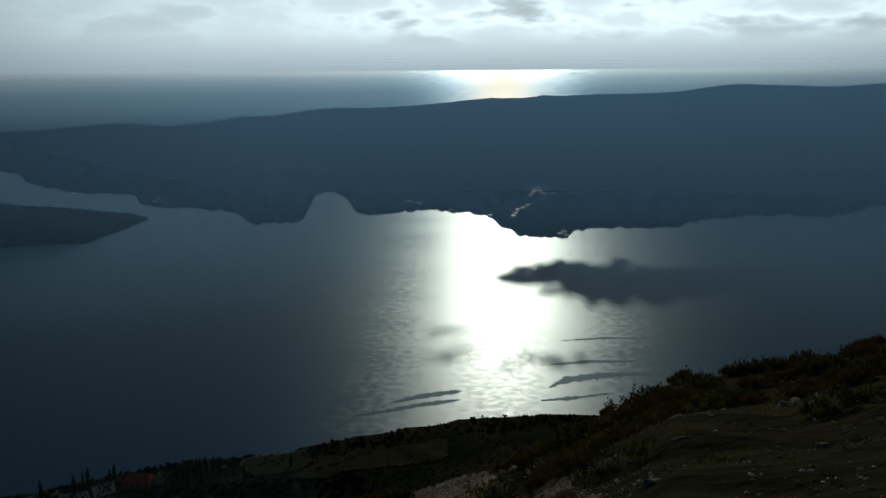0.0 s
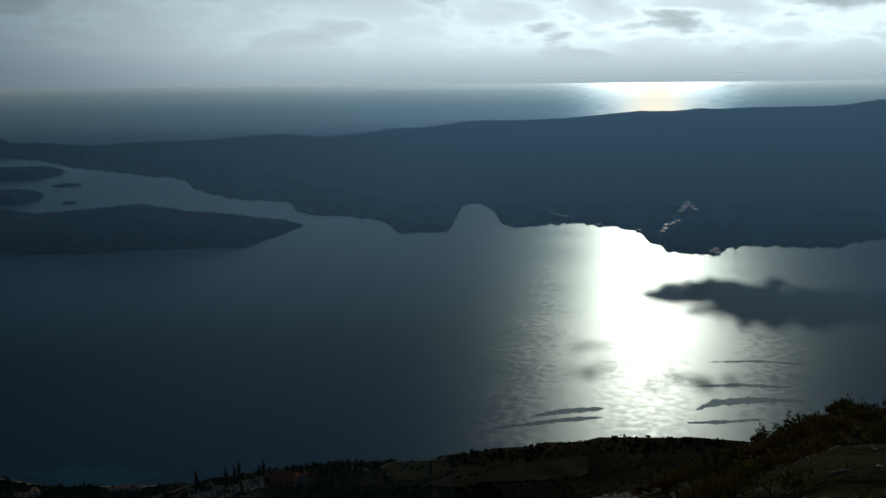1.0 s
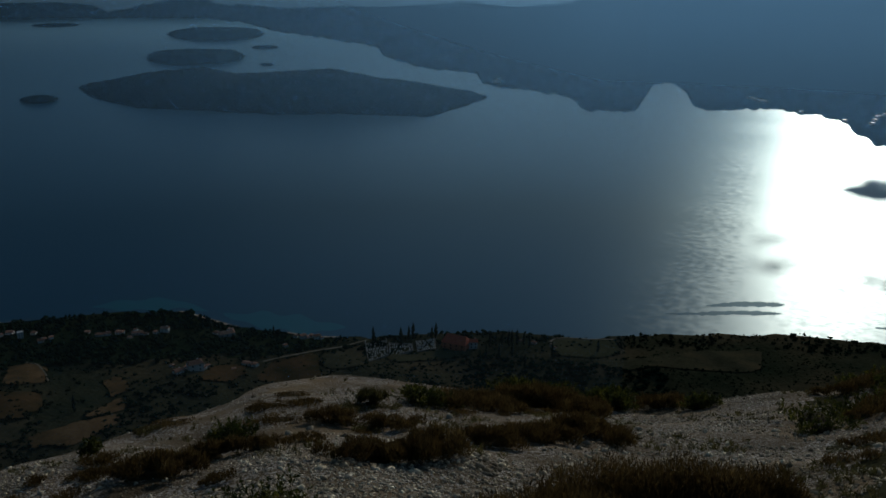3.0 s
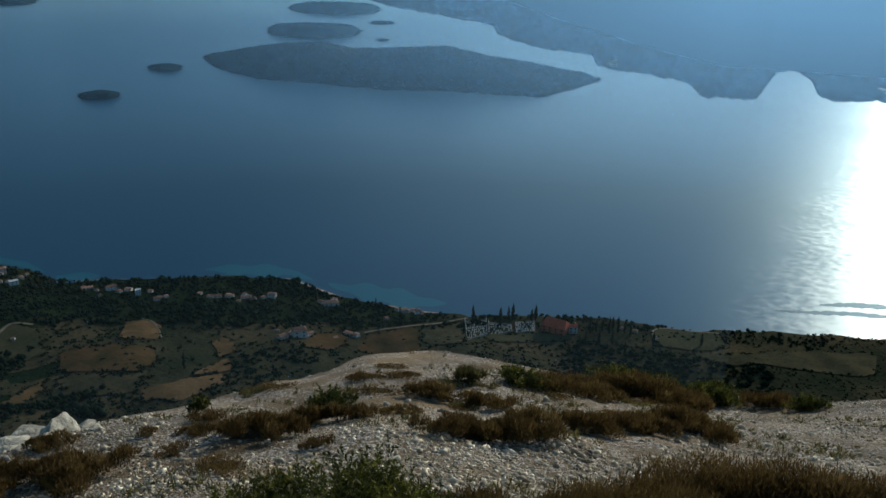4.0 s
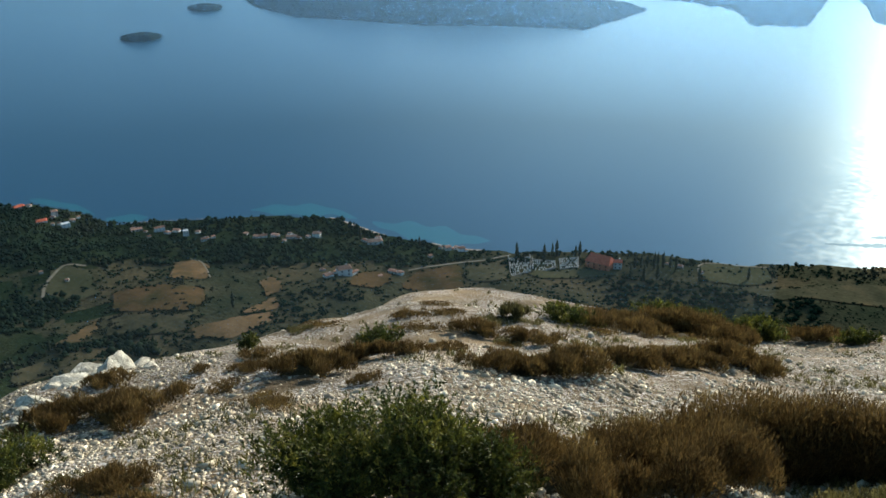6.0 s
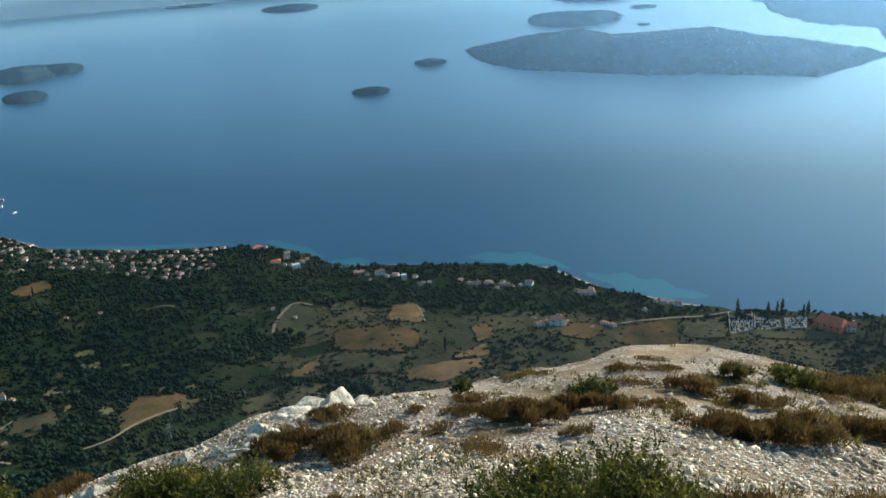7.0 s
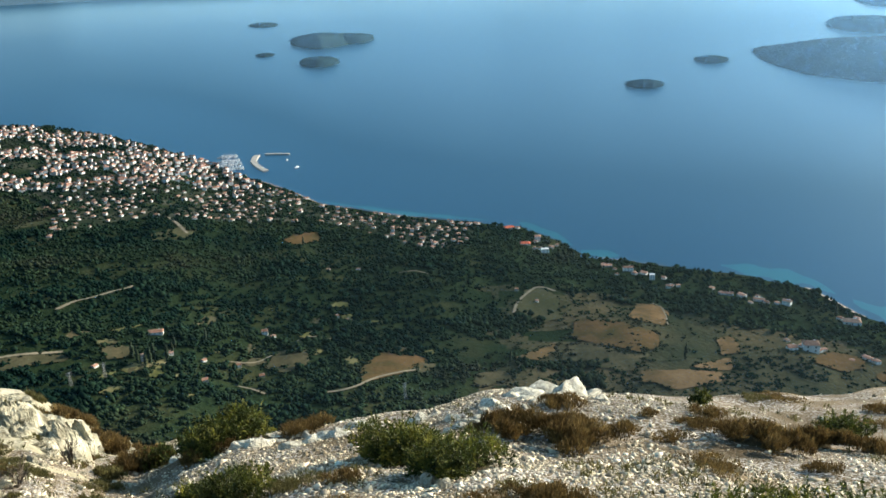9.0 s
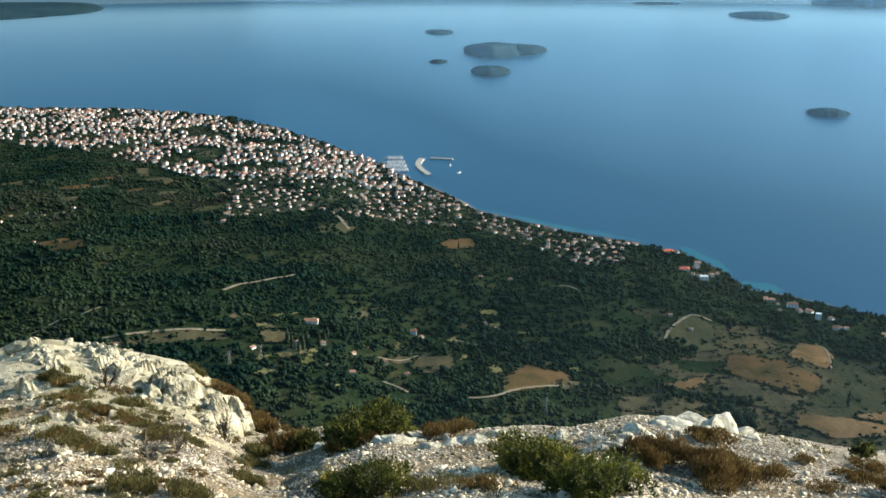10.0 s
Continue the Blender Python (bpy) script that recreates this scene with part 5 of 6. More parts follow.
# ---- woods ----
def woods():
    """Pines, oaks and scrub over the coastal plain, open in the fields and thin in the town."""
    rng = np.random.RandomState(9)
    n = 200000
    b = rng.uniform(-24, 106, n)
    shore = EYE / tan_deg(SHORE(b))
    r = np.sqrt(rng.uniform(330 ** 2, 1980 ** 2, n))
    keep = r < shore - np.where((b > 60) & (b < 77), 13, 4)
    b, r, shore = b[keep], r[keep], shore[keep]
    z = land(b, r)
    dip = np.degrees(np.arctan2(EYE - z, r))
    x, y = -np.sin(np.radians(b)) * r, np.cos(np.radians(b)) * r
    u = (shore - r) / shore
    patch = np.array([noise.noise(Vector((px / 60, py / 60, 0))) + 0.5 * noise.noise(Vector((px / 18, py / 18, 5))) for px, py in zip(x, y)])
    edge = b + 9 * patch
    wood = np.clip((edge - 56) / 5, 0, 1)
    dense = np.maximum(wood * np.clip(1.05 + patch * 0.5, 0.55, 1), np.where((u < 0.05 + 0.03 * patch) | (dip < BELT(b) + 0.35 * patch), 0.97, np.clip(0.55 + patch * 1.5, 0.12, 0.97)))
    dense = np.where((b > 86) & (u < 0.36), 0.35 + 0.5 * (patch > 0), dense)
    dense = np.where(inside(town_plan, x, y), np.clip(0.95 - 0.5 * patch, 0.5, 1), dense)
    dense = np.where((b < 27) & (dip > 24.85 + 0.4 * patch), 0.9, dense)
    dense = np.where((dip > 25.5) & (b > 76), 0.55 + 0.4 * (patch > -0.1), dense)
    keep = (rng.uniform(0, 1, len(b)) < dense) & (dip < BROW(b) + 1.2)
    for plan in field_plans:
        keep &= ~inside(plan, x, y) | (rng.uniform(0, 1, len(b)) < np.where(patch > 0.15, 0.3, 0.05))
    for line in track_lines:
        for p in line[::2]:
            keep &= (x - p.x) ** 2 + (y - p.y) ** 2 > 16
    for px, py, size in taken:
        keep &= (x - px) ** 2 + (y - py) ** 2 > size * size * (1 if size < 5 else 0.8)
    grown = np.array([(s[0], s[1]) for s in spots])
    for px, py in grown:
        keep &= (x - px) ** 2 + (y - py) ** 2 > 14
    b, r, x, y, z, u, patch, wood = (q[keep] for q in (b, r, x, y, z, u, patch, wood))
    forest = (wood > 0.5) | (u < 0.06) | (np.degrees(np.arctan2(EYE - z, r)) < BELT(b) + 0.2)
    size = np.where(forest, rng.uniform(0.9, 2.5, len(b)) * (1.05 + 0.5 * patch), rng.uniform(0.6, 1.7, len(b))) * np.where(inside(town_plan, x, y), 0.9, np.where((b > 7) & (b < 21) & (EYE - z > 0.466 * r), 1.7, np.where(b < 14, 0.6, np.where(b < 32, 0.9, 1))))
    tall = np.where(forest, size * rng.uniform(0.6, 1.15, len(b)), size * 0.7)
    hx, hy = [], []
    for plan in field_plans:
        for (x0, y0), (x1, y1) in zip(plan, plan[1:] + plan[:1]):
            for k in range(int(math.hypot(x1 - x0, y1 - y0) / 2.2)):
                if rng.uniform() < 0.55:
                    q = rng.uniform()
                    hx.append(x0 + (x1 - x0) * q + rng.normal(0, 1.6))
                    hy.append(y0 + (y1 - y0) * q + rng.normal(0, 1.6))
    hx, hy = np.array(hx), np.array(hy)
    x, y = np.r_[x, hx], np.r_[y, hy]
    r = np.r_[r, np.hypot(hx, hy)]
    z = np.r_[z, land(bearing_of(hx, hy), np.hypot(hx, hy))]
    hs = rng.uniform(0.5, 1.5, len(hx))
    size, tall = np.r_[size, hs], np.r_[tall, hs * 0.8]
    parts = []
    for near, base, count in ((True, OCTA, 7), (False, OCTA, 3)):
        pick = (r < 620) if near else (r >= 620)
        for k in range(count):
            s, h = size[pick] * (0.95 if k == 0 else 0.62), tall[pick] * (1.0 if k == 0 else 0.62)
            c = np.stack([x[pick], y[pick], z[pick] + h * 0.8], -1)
            if k:
                c = c + rng.normal(0, 1, c.shape) * (size[pick] * 0.85)[:, None] * np.array([1, 1, 0.3])
                c[:, 2] += tall[pick] * 0.1
            parts.append(lumps(c, np.stack([s, s, h], -1), rng, base, 0.42))
    at, vs, fs = 0, [], []
    for v, f in parts:
        vs.append(v)
        fs.append(f + at)
        at += len(v)
    ob = new("woodland", raw_mesh("woodland", np.concatenate(vs), np.concatenate(fs), LEAF))
    ob.data.polygons.foreach_set("use_smooth", [True] * len(ob.data.polygons))
    tagged(ob, "dense dark-green pine and oak woods over the coast", "woods", kind="stuff")
    print("trees", len(b), "triangles", sum(len(f) for f in fs))


woods()


def island_woods(ob, name, count, size, seed):
    """Tree crowns over an island."""
    rng, me = np.random.RandomState(seed), ob.data
    co = np.empty(len(me.vertices) * 3)
    me.vertices.foreach_get("co", co)
    co = co.reshape(-1, 3)
    co = co[co[:, 2] > 1.5]
    c = co[rng.randint(0, len(co), count)] + rng.uniform(-5, 5, (count, 3)) * (1, 1, 0.05)
    s = rng.uniform(0.6, 1.3, (count, 1)) * size
    v, f = lumps(c, np.concatenate([s, s, s * 0.6], 1), rng, OCTA, 0.4)
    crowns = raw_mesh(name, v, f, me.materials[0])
    crowns.polygons.foreach_set("use_smooth", [True] * len(crowns.polygons))
    tagged(new(name, crowns), "dark pine crowns covering the island", "woods", kind="stuff")


island_woods(bpy.data.objects["wooded_island"], "island_trees", 5000, 2.4, 3)
for ob in [o for o in scene.objects if o.name.split(".")[0] == "islet"]:
    wide = max(ob.dimensions.x, ob.dimensions.y)
    if wide < 450:
        island_woods(ob, "islet_trees", 420, 0.9 + wide / 150, 17)


# ---- clouds ----
def cloud(spot, size, seed, count=26):
    """A flat-bottomed heap of vapour."""
    rng = np.random.RandomState(seed)
    c = rng.normal(0, 0.42, (count, 3)) * (1, 1, 0.35) * np.array(size)
    s = rng.uniform(0.22, 0.5, (count, 1)) * np.array(size) * 0.55
    v, f = lumps(c, s, rng, ICO_FINE, 0.08)
    ob = new("cloud", raw_mesh("cloud", v, f, CLOUD))
    ob.location = spot
    return tagged(ob, "grey broken cloud drifting over the strait", "cloud", kind="structure")


def over(bearing, dip, height_of_cloud, ground=0.0):
    """The place in the sky whose shadow falls at a sighted spot."""
    r = (EYE - ground) / math.tan(radians(dip))
    foot = Vector((-math.sin(radians(bearing)) * r, math.cos(radians(bearing)) * r, ground))
    return foot + SUN_WAY * ((height_of_cloud - ground) / SUN_WAY.z)


cloud(over(-6.7, 12.55, 720), (105, 70, 34), 1, 40)
cloud(over(-8.4, 13.15, 720), (105, 100, 36), 2, 44)
cloud(over(-8.6, 14.0, 700), (50, 50, 20), 6, 26)
cloud(over(-11, 12.95, 730), (170, 85, 36), 9, 44)
cloud(over(-15, 12.8, 740), (240, 110, 40), 5, 44)
cloud(over(0.9, 17.85, 640), (34, 26, 8), 3, 14)
cloud(over(1.2, 16.3, 640), (28, 18, 7), 8, 12)
cloud(over(-5.3, 18.15, 640), (44, 34, 8), 4, 16)


# ---- the stony hill under the camera ----
def near_spot(bearing, dip):
    """Where a line of sight meets the hill; on its brow where it would pass over."""
    r = np.arange(2.0, 60, 0.03)
    below = land(0 * r + bearing, r) > EYE - r * math.tan(radians(dip))
    far = float(BROW_FAR(bearing))
    return float(r[int(np.argmax(below))]) if below.any() and r[int(np.argmax(below))] < far + 3 else far


def stones():
    """Loose limestone rubble: chips in one mesh, and the larger stones one by one."""
    rng = np.random.RandomState(12)
    n = 190000
    b = rng.uniform(-28, 106, n)
    r = 2.2 * np.exp(rng.uniform(0, math.log(30 / 2.2), n))
    x, y = -np.sin(np.radians(b)) * r, np.cos(np.radians(b)) * r
    bare = np.array([noise.noise(Vector((px * 0.8, py * 0.8, 2))) + 0.6 * noise.noise(Vector((px * 0.25, py * 0.25, 8))) for px, py in zip(x, y)])
    keep = (bare > -0.28 + 0.5 * rng.uniform(-0.5, 0.5, n)) & (r < BROW_FAR(b) * 1.12 + 0.4) & (rng.uniform(0, 1, n) < np.clip((b + 14) / 16, 0.08, 1))
    crest = np.clip((r / BROW_FAR(b) - 0.42) / 0.2, 0, 1) * np.clip((b - 8) / 8, 0, 1) * np.clip((52 - b) / 8, 0, 1)
    spur = np.clip((b - 86) / 2, 0, 1) * np.clip((r - 13) / 3, 0, 1)
    keep &= rng.uniform(0, 1, n) < (1 - 0.75 * crest) * (1 - 0.3 * spur)
    b, r, x, y = b[keep], r[keep], x[keep], y[keep]
    size = np.exp(rng.normal(math.log(0.0086), 0.5, len(b))) * (0.75 + 0.055 * np.minimum(r, 9))
    size = np.minimum(size * (1.0 + 0.3 * np.clip((28 - b) / 12, 0, 1)), 0.055)
    c = np.stack([x, y, land(b, r) + size * 0.3], -1)
    shape = np.stack([size * rng.uniform(0.8, 1.6, len(b)), size * rng.uniform(0.7, 1.2, len(b)), size * rng.uniform(0.45, 0.85, len(b))], -1)
    small = size * 1599 / r < 13
    v, f = lumps(c[small], shape[small] * 1.15, rng, OCTA, 0.42)
    v2, f2 = lumps(c[~small], shape[~small], rng, ICO, 0.42)
    v, f = np.concatenate([v, v2]), np.concatenate([f, f2 + len(v)])
    ob = new("rubble", raw_mesh("rubble", v, f, STONE))
    tagged(ob, "loose pale limestone chips strewn over the slope", "rubble", kind="stuff")
    meshes = []
    for k in range(6):
        v, f = lumps([(0, 0, 0)], [(1, 0.75, 0.55)], rng, ICO, 0.42)
        meshes.append(raw_mesh("stone", v, f, STONE_ONE))
    for k in range(280):
        bb, rr = float(rng.uniform(-8, 104)), float(3.2 * math.exp(rng.uniform(0, 1.6)))
        if rr > float(BROW_FAR(bb)):
            continue
        ob = part("stone", meshes[k % 6], ground)
        s = float(rng.uniform(0.022, 0.065)) * (0.8 + rr * 0.03)
        p = place(bb, rr, s * 0.25)
        ob.matrix_basis = Matrix.Translation(p) @ Matrix.Rotation(rng.uniform(0, 6.28), 4, "Z") @ Matrix.Rotation(rng.uniform(-0.4, 0.4), 4, "X") @ Matrix.Diagonal((s, s, s, 1))


def crag_mesh(name, rng, mat, jag=0.22):
    """One angular block of limestone with cut faces and a split edge."""
    bm = bmesh.new()
    bmesh.ops.create_icosphere(bm, subdivisions=3, radius=1)
    cuts = [Vector(rng.normal(0, 1, 3)).normalized() for _ in range(12)]
    keep = [rng.uniform(0.35, 0.75) for _ in cuts]
    for v in bm.verts:
        for c, k in zip(cuts, keep):
            over_ = v.co.dot(c) - k
            if over_ > 0:
                v.co -= c * over_ * 0.92
        v.co += v.co.normalized() * jag * (noise.noise(v.co * 2.3 + cuts[0] * 5) * 0.6 + noise.noise(v.co * 6 + cuts[1] * 9) * 0.35)
    me = bpy.data.meshes.new(name)
    bm.to_mesh(me)
    bm.free()
    me.materials.append(mat)
    return me


# Ribs of bare rock on the spur: half width in degrees, boldness, and a line of bearings and dips.
BANDS = [
    (0.85, 1.0, [(95.76, 24.39), (93.85, 25.35), (92.21, 26.39), (90.5, 27.23), (89.19, 28.34), (87.56, 28.93)]), (0.55, 0.9, [(99.94, 22.93), (99.13, 23.8), (98.33, 24.93), (97.13, 25.77)]),
    (0.6, 0.9, [(97.2, 23.5), (95.8, 23.9), (94.0, 24.7), (92.3, 25.7), (90.8, 26.6)]), (0.5, 0.75, [(100.63, 25.12), (99.64, 25.97), (99.1, 26.76)]), (0.4, 0.65, [(98.95, 26.89), (97.44, 27.8), (96.05, 28.88)]), (0.4, 0.6, [(95.27, 25.91), (93.66, 26.66)]),
    (0.4, 0.8, [(91.18, 28.32), (89.59, 28.93)]), (0.75, 0.85, [(100.4, 29.58), (98.57, 29.64), (97.05, 30.76)]), (0.5, 0.8, [(102.98, 28.55), (101.77, 28.96)]), (0.5, 0.9, [(85.33, 29.15), (83.82, 29.58)]),
    (0.3, 0.5, [(96.4, 27.2), (94.4, 28.1), (92.4, 28.9)]), (0.3, 0.5, [(102.5, 24.0), (101.0, 25.0)]), (0.3, 0.55, [(94.6, 29.4), (92.6, 29.9)])]


def rocks():
    rng = np.random.RandomState(31)
    shapes = [crag_mesh("rock", rng, LIMESTONE, 0.3) for _ in range(8)]
    white = [crag_mesh("rock", rng, WHITE_ROCK, 0.16) for _ in range(8)]

    def rock(parent, b, r, size, k, sink=0.2):
        p = place(b, r, 0)
        ob = part("rock", (shapes if parent is crags else white)[k % 8], parent)
        ob.matrix_basis = Matrix.Translation(p - Vector((0, 0, size[2] * sink))) @ Matrix.Rotation(rng.uniform(0, 6.28), 4, "Z") @ Matrix.Rotation(rng.uniform(-0.3, 0.3), 4, "X") @ Matrix.Diagonal((*size, 1))
        return ob

    crags = thing("rock_outcrop", "jagged grey-white limestone outcrop on the spur", "rock")
    heap = thing("boulder_heap", "white limestone boulder with slabs on the brow", "rock")
    for k, (b, dip, w, h) in enumerate([(54.4, 28.35, 0.30, 0.40), (55.2, 28.45, 0.26, 0.24), (56.5, 28.6, 0.34, 0.16), (57.4, 28.85, 0.3, 0.14), (53.2, 28.7, 0.22, 0.12), (55.8, 28.9, 0.2, 0.12), (52.4, 28.9, 0.16, 0.1)]):
        rock(heap, b, near_spot(b, dip), (w * 1.4, w * 1.1, h * 0.82), k, 0.05)
    stone_ = thing("white_stone", "single white limestone block on the scree", "rock")
    for k, (b, dip, w) in enumerate([(64.6, 33.8, 0.13), (63.7, 34.0, 0.08), (65.6, 33.9, 0.07)]):
        rock(stone_, b, near_spot(b, dip), (w, w, w * 1.1), k + 3, -0.2)
    ledge = thing("limestone_ledge", "broken white limestone ledge along the brow", "rock")
    for k in range(46):
        b = 57 + k * 0.58 + rng.uniform(-0.2, 0.2)
        r = float(BROW_FAR(b)) * rng.uniform(0.86, 1.0)
        w = rng.uniform(0.08, 0.24)
        rock(ledge, b, r, (w * 1.5, w, w * rng.uniform(0.4, 0.8)), k, 0.25)
    bs = np.arange(83.4, 107, 0.07)
    ts = np.linspace(0.36, 1.03, 215)
    v = np.zeros((len(ts), len(bs), 3))
    for j, b in enumerate(bs):
        rr = ts * float(BROW_FAR(b))
        zz = land(0 * rr + b, rr)
        dips = np.degrees(np.arctan2(EYE - zz, rr))
        bare = 0 * rr
        for half, high, line in BANDS:
            for (b0, d0), (b1, d1) in zip(line, line[1:]):
                ax, ay = (b1 - b0) * 0.9, d1 - d0
                px, py = (b - b0) * 0.9, dips - d0
                t = np.clip((px * ax + py * ay) / (ax * ax + ay * ay), 0, 1)
                bare = np.maximum(bare, high * np.clip(1.5 * (1 - np.hypot(px - t * ax, py - t * ay) / half), -0.4, 1))
        for i, r in enumerate(rr):
            x, y = -math.sin(math.radians(b)) * r, math.cos(math.radians(b)) * r
            px, py = x * 0.85 + y * 0.5, y * 0.8 - x * 0.45
            strata = noise.noise(Vector((px * 0.3, py * 1.1, 3.0)))
            solid = min(1, max(0, bare[i] - 0.14 + 0.75 * strata + 0.35 * noise.noise(Vector((px * 1.2, py * 2.6, 9.0))))) * min(1, max(0, (1.03 - ts[i]) / 0.03))
            fin = noise.ridged_multi_fractal(Vector((px * 2.6, py * 1.7, zz[i] * 0.8)), 0.7, 2.3, 5, 0.95, 1.5)
            gaps, cells = noise.voronoi(Vector((px * 1.9, py * 1.2, zz[i] * 0.9)))
            crack, block = min(1, (gaps[1] - gaps[0]) * 3.5), noise.cell(cells[0] * 5.3)
            shift = noise.noise_vector(Vector((px * 2.2, py * 2.2, zz[i] * 2.2))) * 0.26 * solid
            v[i, j] = (x + shift.x, y + shift.y, zz[i] - 0.16 + solid * (0.18 + 0.1 * fin + crack * (0.2 + 0.2 * block) + 0.16 * noise.noise(Vector((px * 1.1, py * 0.8, 5.0)))))
    mesh_object("bedrock", v.reshape(-1, 3), grid_faces(len(ts), len(bs)), LIMESTONE, parent=crags, smooth=False)
    for k in range(270):
        half, high, line = BANDS[rng.randint(0, len(BANDS)) if k < 150 else k % 2 * 2]
        q = rng.uniform(0, len(line) - 1.001)
        (b0, d0), (b1, d1) = line[int(q)], line[int(q) + 1]
        b = b0 + (b1 - b0) * (q % 1) + rng.normal(0, 0.35)
        r = near_spot(b, d0 + (d1 - d0) * (q % 1) + rng.normal(0, 0.4))
        if r < 10:
            continue
        w = rng.uniform(0.06, 0.2) * (0.9 if k < 150 else 1.35)
        rock(crags, b, r, (w * rng.uniform(0.8, 1.5), w * 0.8, w * rng.uniform(0.5, 1.2)), k, 0.15)
    for k, (b, dip, w) in enumerate([(88.3, 29.0, 0.5), (88.8, 28.4, 0.45), (87.7, 29.1, 0.45), (85.4, 29.7, 0.5), (84.4, 29.9, 0.55), (83.4, 30.2, 0.45), (82.1, 30.1, 0.35), (81.4, 30.2, 0.3), (78.8, 31.6, 0.16), (78.1, 31.8, 0.18), (77.3, 31.9, 0.15)]):
        r = near_spot(b, dip)
        for q in range(4):
            rock(crags, b + rng.normal(0, 0.35), r * rng.uniform(0.95, 1.04), (w * rng.uniform(0.3, 0.75), w * 0.45, w * rng.uniform(0.25, 0.6)), k + q, 0.1)
    for k in range(150):
        b = rng.uniform(87, 104)
        r = float(BROW_FAR(b)) * rng.uniform(0.2, 0.97)
        w = rng.uniform(0.012, 0.03) * (4 + 0.32 * r) * (1.5 if k % 6 == 0 else 0.8)
        rock(crags, b, r, (w * rng.uniform(0.9, 1.7), w, w * rng.uniform(0.4, 0.8)), k, 0.2)
    for k in range(40):
        b, r = rng.uniform(-26, -6), None
        r = float(BROW_FAR(b)) * rng.uniform(0.3, 0.98)
        w = rng.uniform(0.05, 0.18)
        rock(crags, b, r, (w * 1.4, w, w * 0.6), k, 0.25)


def blades(c, way, length, width, rng):
    """Thin pointed leaves: each a bent diamond of two triangles."""
    n = len(c)
    side = np.cross(way, rng.normal(0, 1, (n, 3)))
    side /= np.linalg.norm(side, axis=1)[:, None] + 1e-9
    mid = c + way * (length * 0.45)[:, None]
    tip = c + way * length[:, None] + rng.normal(0, 0.12, (n, 3)) * length[:, None]
    v = np.stack([c, mid + side * width[:, None], tip, mid - side * width[:, None]], 1).reshape(-1, 3)
    k = np.arange(n)[:, None] * 4
    return v, np.concatenate([k + [0, 1, 2], k + [0, 2, 3]], 0)


def bush(bearing, r, wide, high, kind, seed):
    """A low shrub: woody stems, a core coloured dark as its shaded inside, and a coat of small leaves."""
    rng = np.random.RandomState(seed)
    juniper = kind == "J"
    name, label = {"J": ("juniper_bush", "low yellow-green juniper bush on the scree"), "H": ("heath_bush", "low dry brown heath bush on the scree"), "G": ("grass_tussock", "mat of dry olive-green grass among the rocks")}[kind]
    ob = thing(name, label, "grass" if kind == "G" else "bush", Matrix.Translation(place(bearing, r, -0.02)))
    lobes = int(np.clip(wide * 24, 18, 36))
    at = np.stack([rng.uniform(-0.48, 0.48, lobes) * wide, rng.uniform(-0.46, 0.46, lobes) * wide * 0.8, np.zeros(lobes)], -1)
    tall = high * rng.uniform(0.4, 1.08, lobes) * (1 - 1.3 * (at[:, 0] / wide) ** 2)
    at[:, 2] = tall * 0.42 + land(bearing_of(at[:, 0] + ob.location.x, at[:, 1] + ob.location.y), np.hypot(at[:, 0] + ob.location.x, at[:, 1] + ob.location.y)) - ob.location.z
    half = np.stack([np.maximum(wide * rng.uniform(0.09, 0.19, lobes), tall * 0.42), np.maximum(wide * rng.uniform(0.08, 0.17, lobes), tall * 0.36), tall * 0.55], -1)
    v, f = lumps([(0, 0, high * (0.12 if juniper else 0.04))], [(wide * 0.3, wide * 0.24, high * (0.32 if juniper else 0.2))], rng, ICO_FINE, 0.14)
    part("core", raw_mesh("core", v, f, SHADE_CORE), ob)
    count = int(np.clip(wide * high * 33000 * (6.0 / max(r, 3)) ** 1.1, 500, 950 if bearing < -1 and r > 7 else 22000) * (2.5 if r < 3.6 and juniper else 1.5 if r < 3.6 else 1.0))
    pick = rng.randint(0, lobes, count)
    d = rng.normal(0, 1, (count, 3))
    d[:, 2] = np.abs(d[:, 2]) * 1.1 - 0.15
    d /= np.linalg.norm(d, axis=1)[:, None]
    grow = max(1.0, (r / 6) ** 0.8)
    c = at[pick] + d * half[pick] * rng.uniform(0.75, 1.06, (count, 1))
    if juniper:
        sprays = max(40, count // 16)
        own = rng.randint(0, sprays, count)
        axis = d[:sprays] * 0.6 + (0, 0, 0.6) + rng.normal(0, 0.22, (sprays, 3))
        axis /= np.linalg.norm(axis, axis=1)[:, None]
        reach = rng.uniform(0.04, 0.13, sprays) * grow * min(1.0, 0.4 + high)
        along = rng.uniform(0, 1, count)
        fill = rng.uniform(0, 1, count) < 0.35
        c = np.where(fill[:, None], at[pick] + d * half[pick] * rng.uniform(0.55, 0.95, (count, 1)), c[:sprays][own] + axis[own] * (along * reach[own])[:, None])
        length, width = rng.uniform(0.022, 0.052, count) * grow * (1.2 - 0.5 * along), rng.uniform(0.004, 0.0078, count) * grow
        way = axis[own] * 0.7 + rng.normal(0, 0.5, (count, 3))
    else:
        length, width = rng.uniform(0.025, 0.07, count) * grow, rng.uniform(0.002, 0.0045, count) * grow
        way = d * 0.35 + (0, 0, 0.9) + rng.normal(0, 0.25, (count, 3))
        c = at[pick] + d * half[pick] * rng.uniform(0.55, 1.02, (count, 1))
    way /= np.linalg.norm(way, axis=1)[:, None]
    length = length * min(1.0, max(0.35, high / 0.25))
    v, f = blades(c, way, length, width, rng)
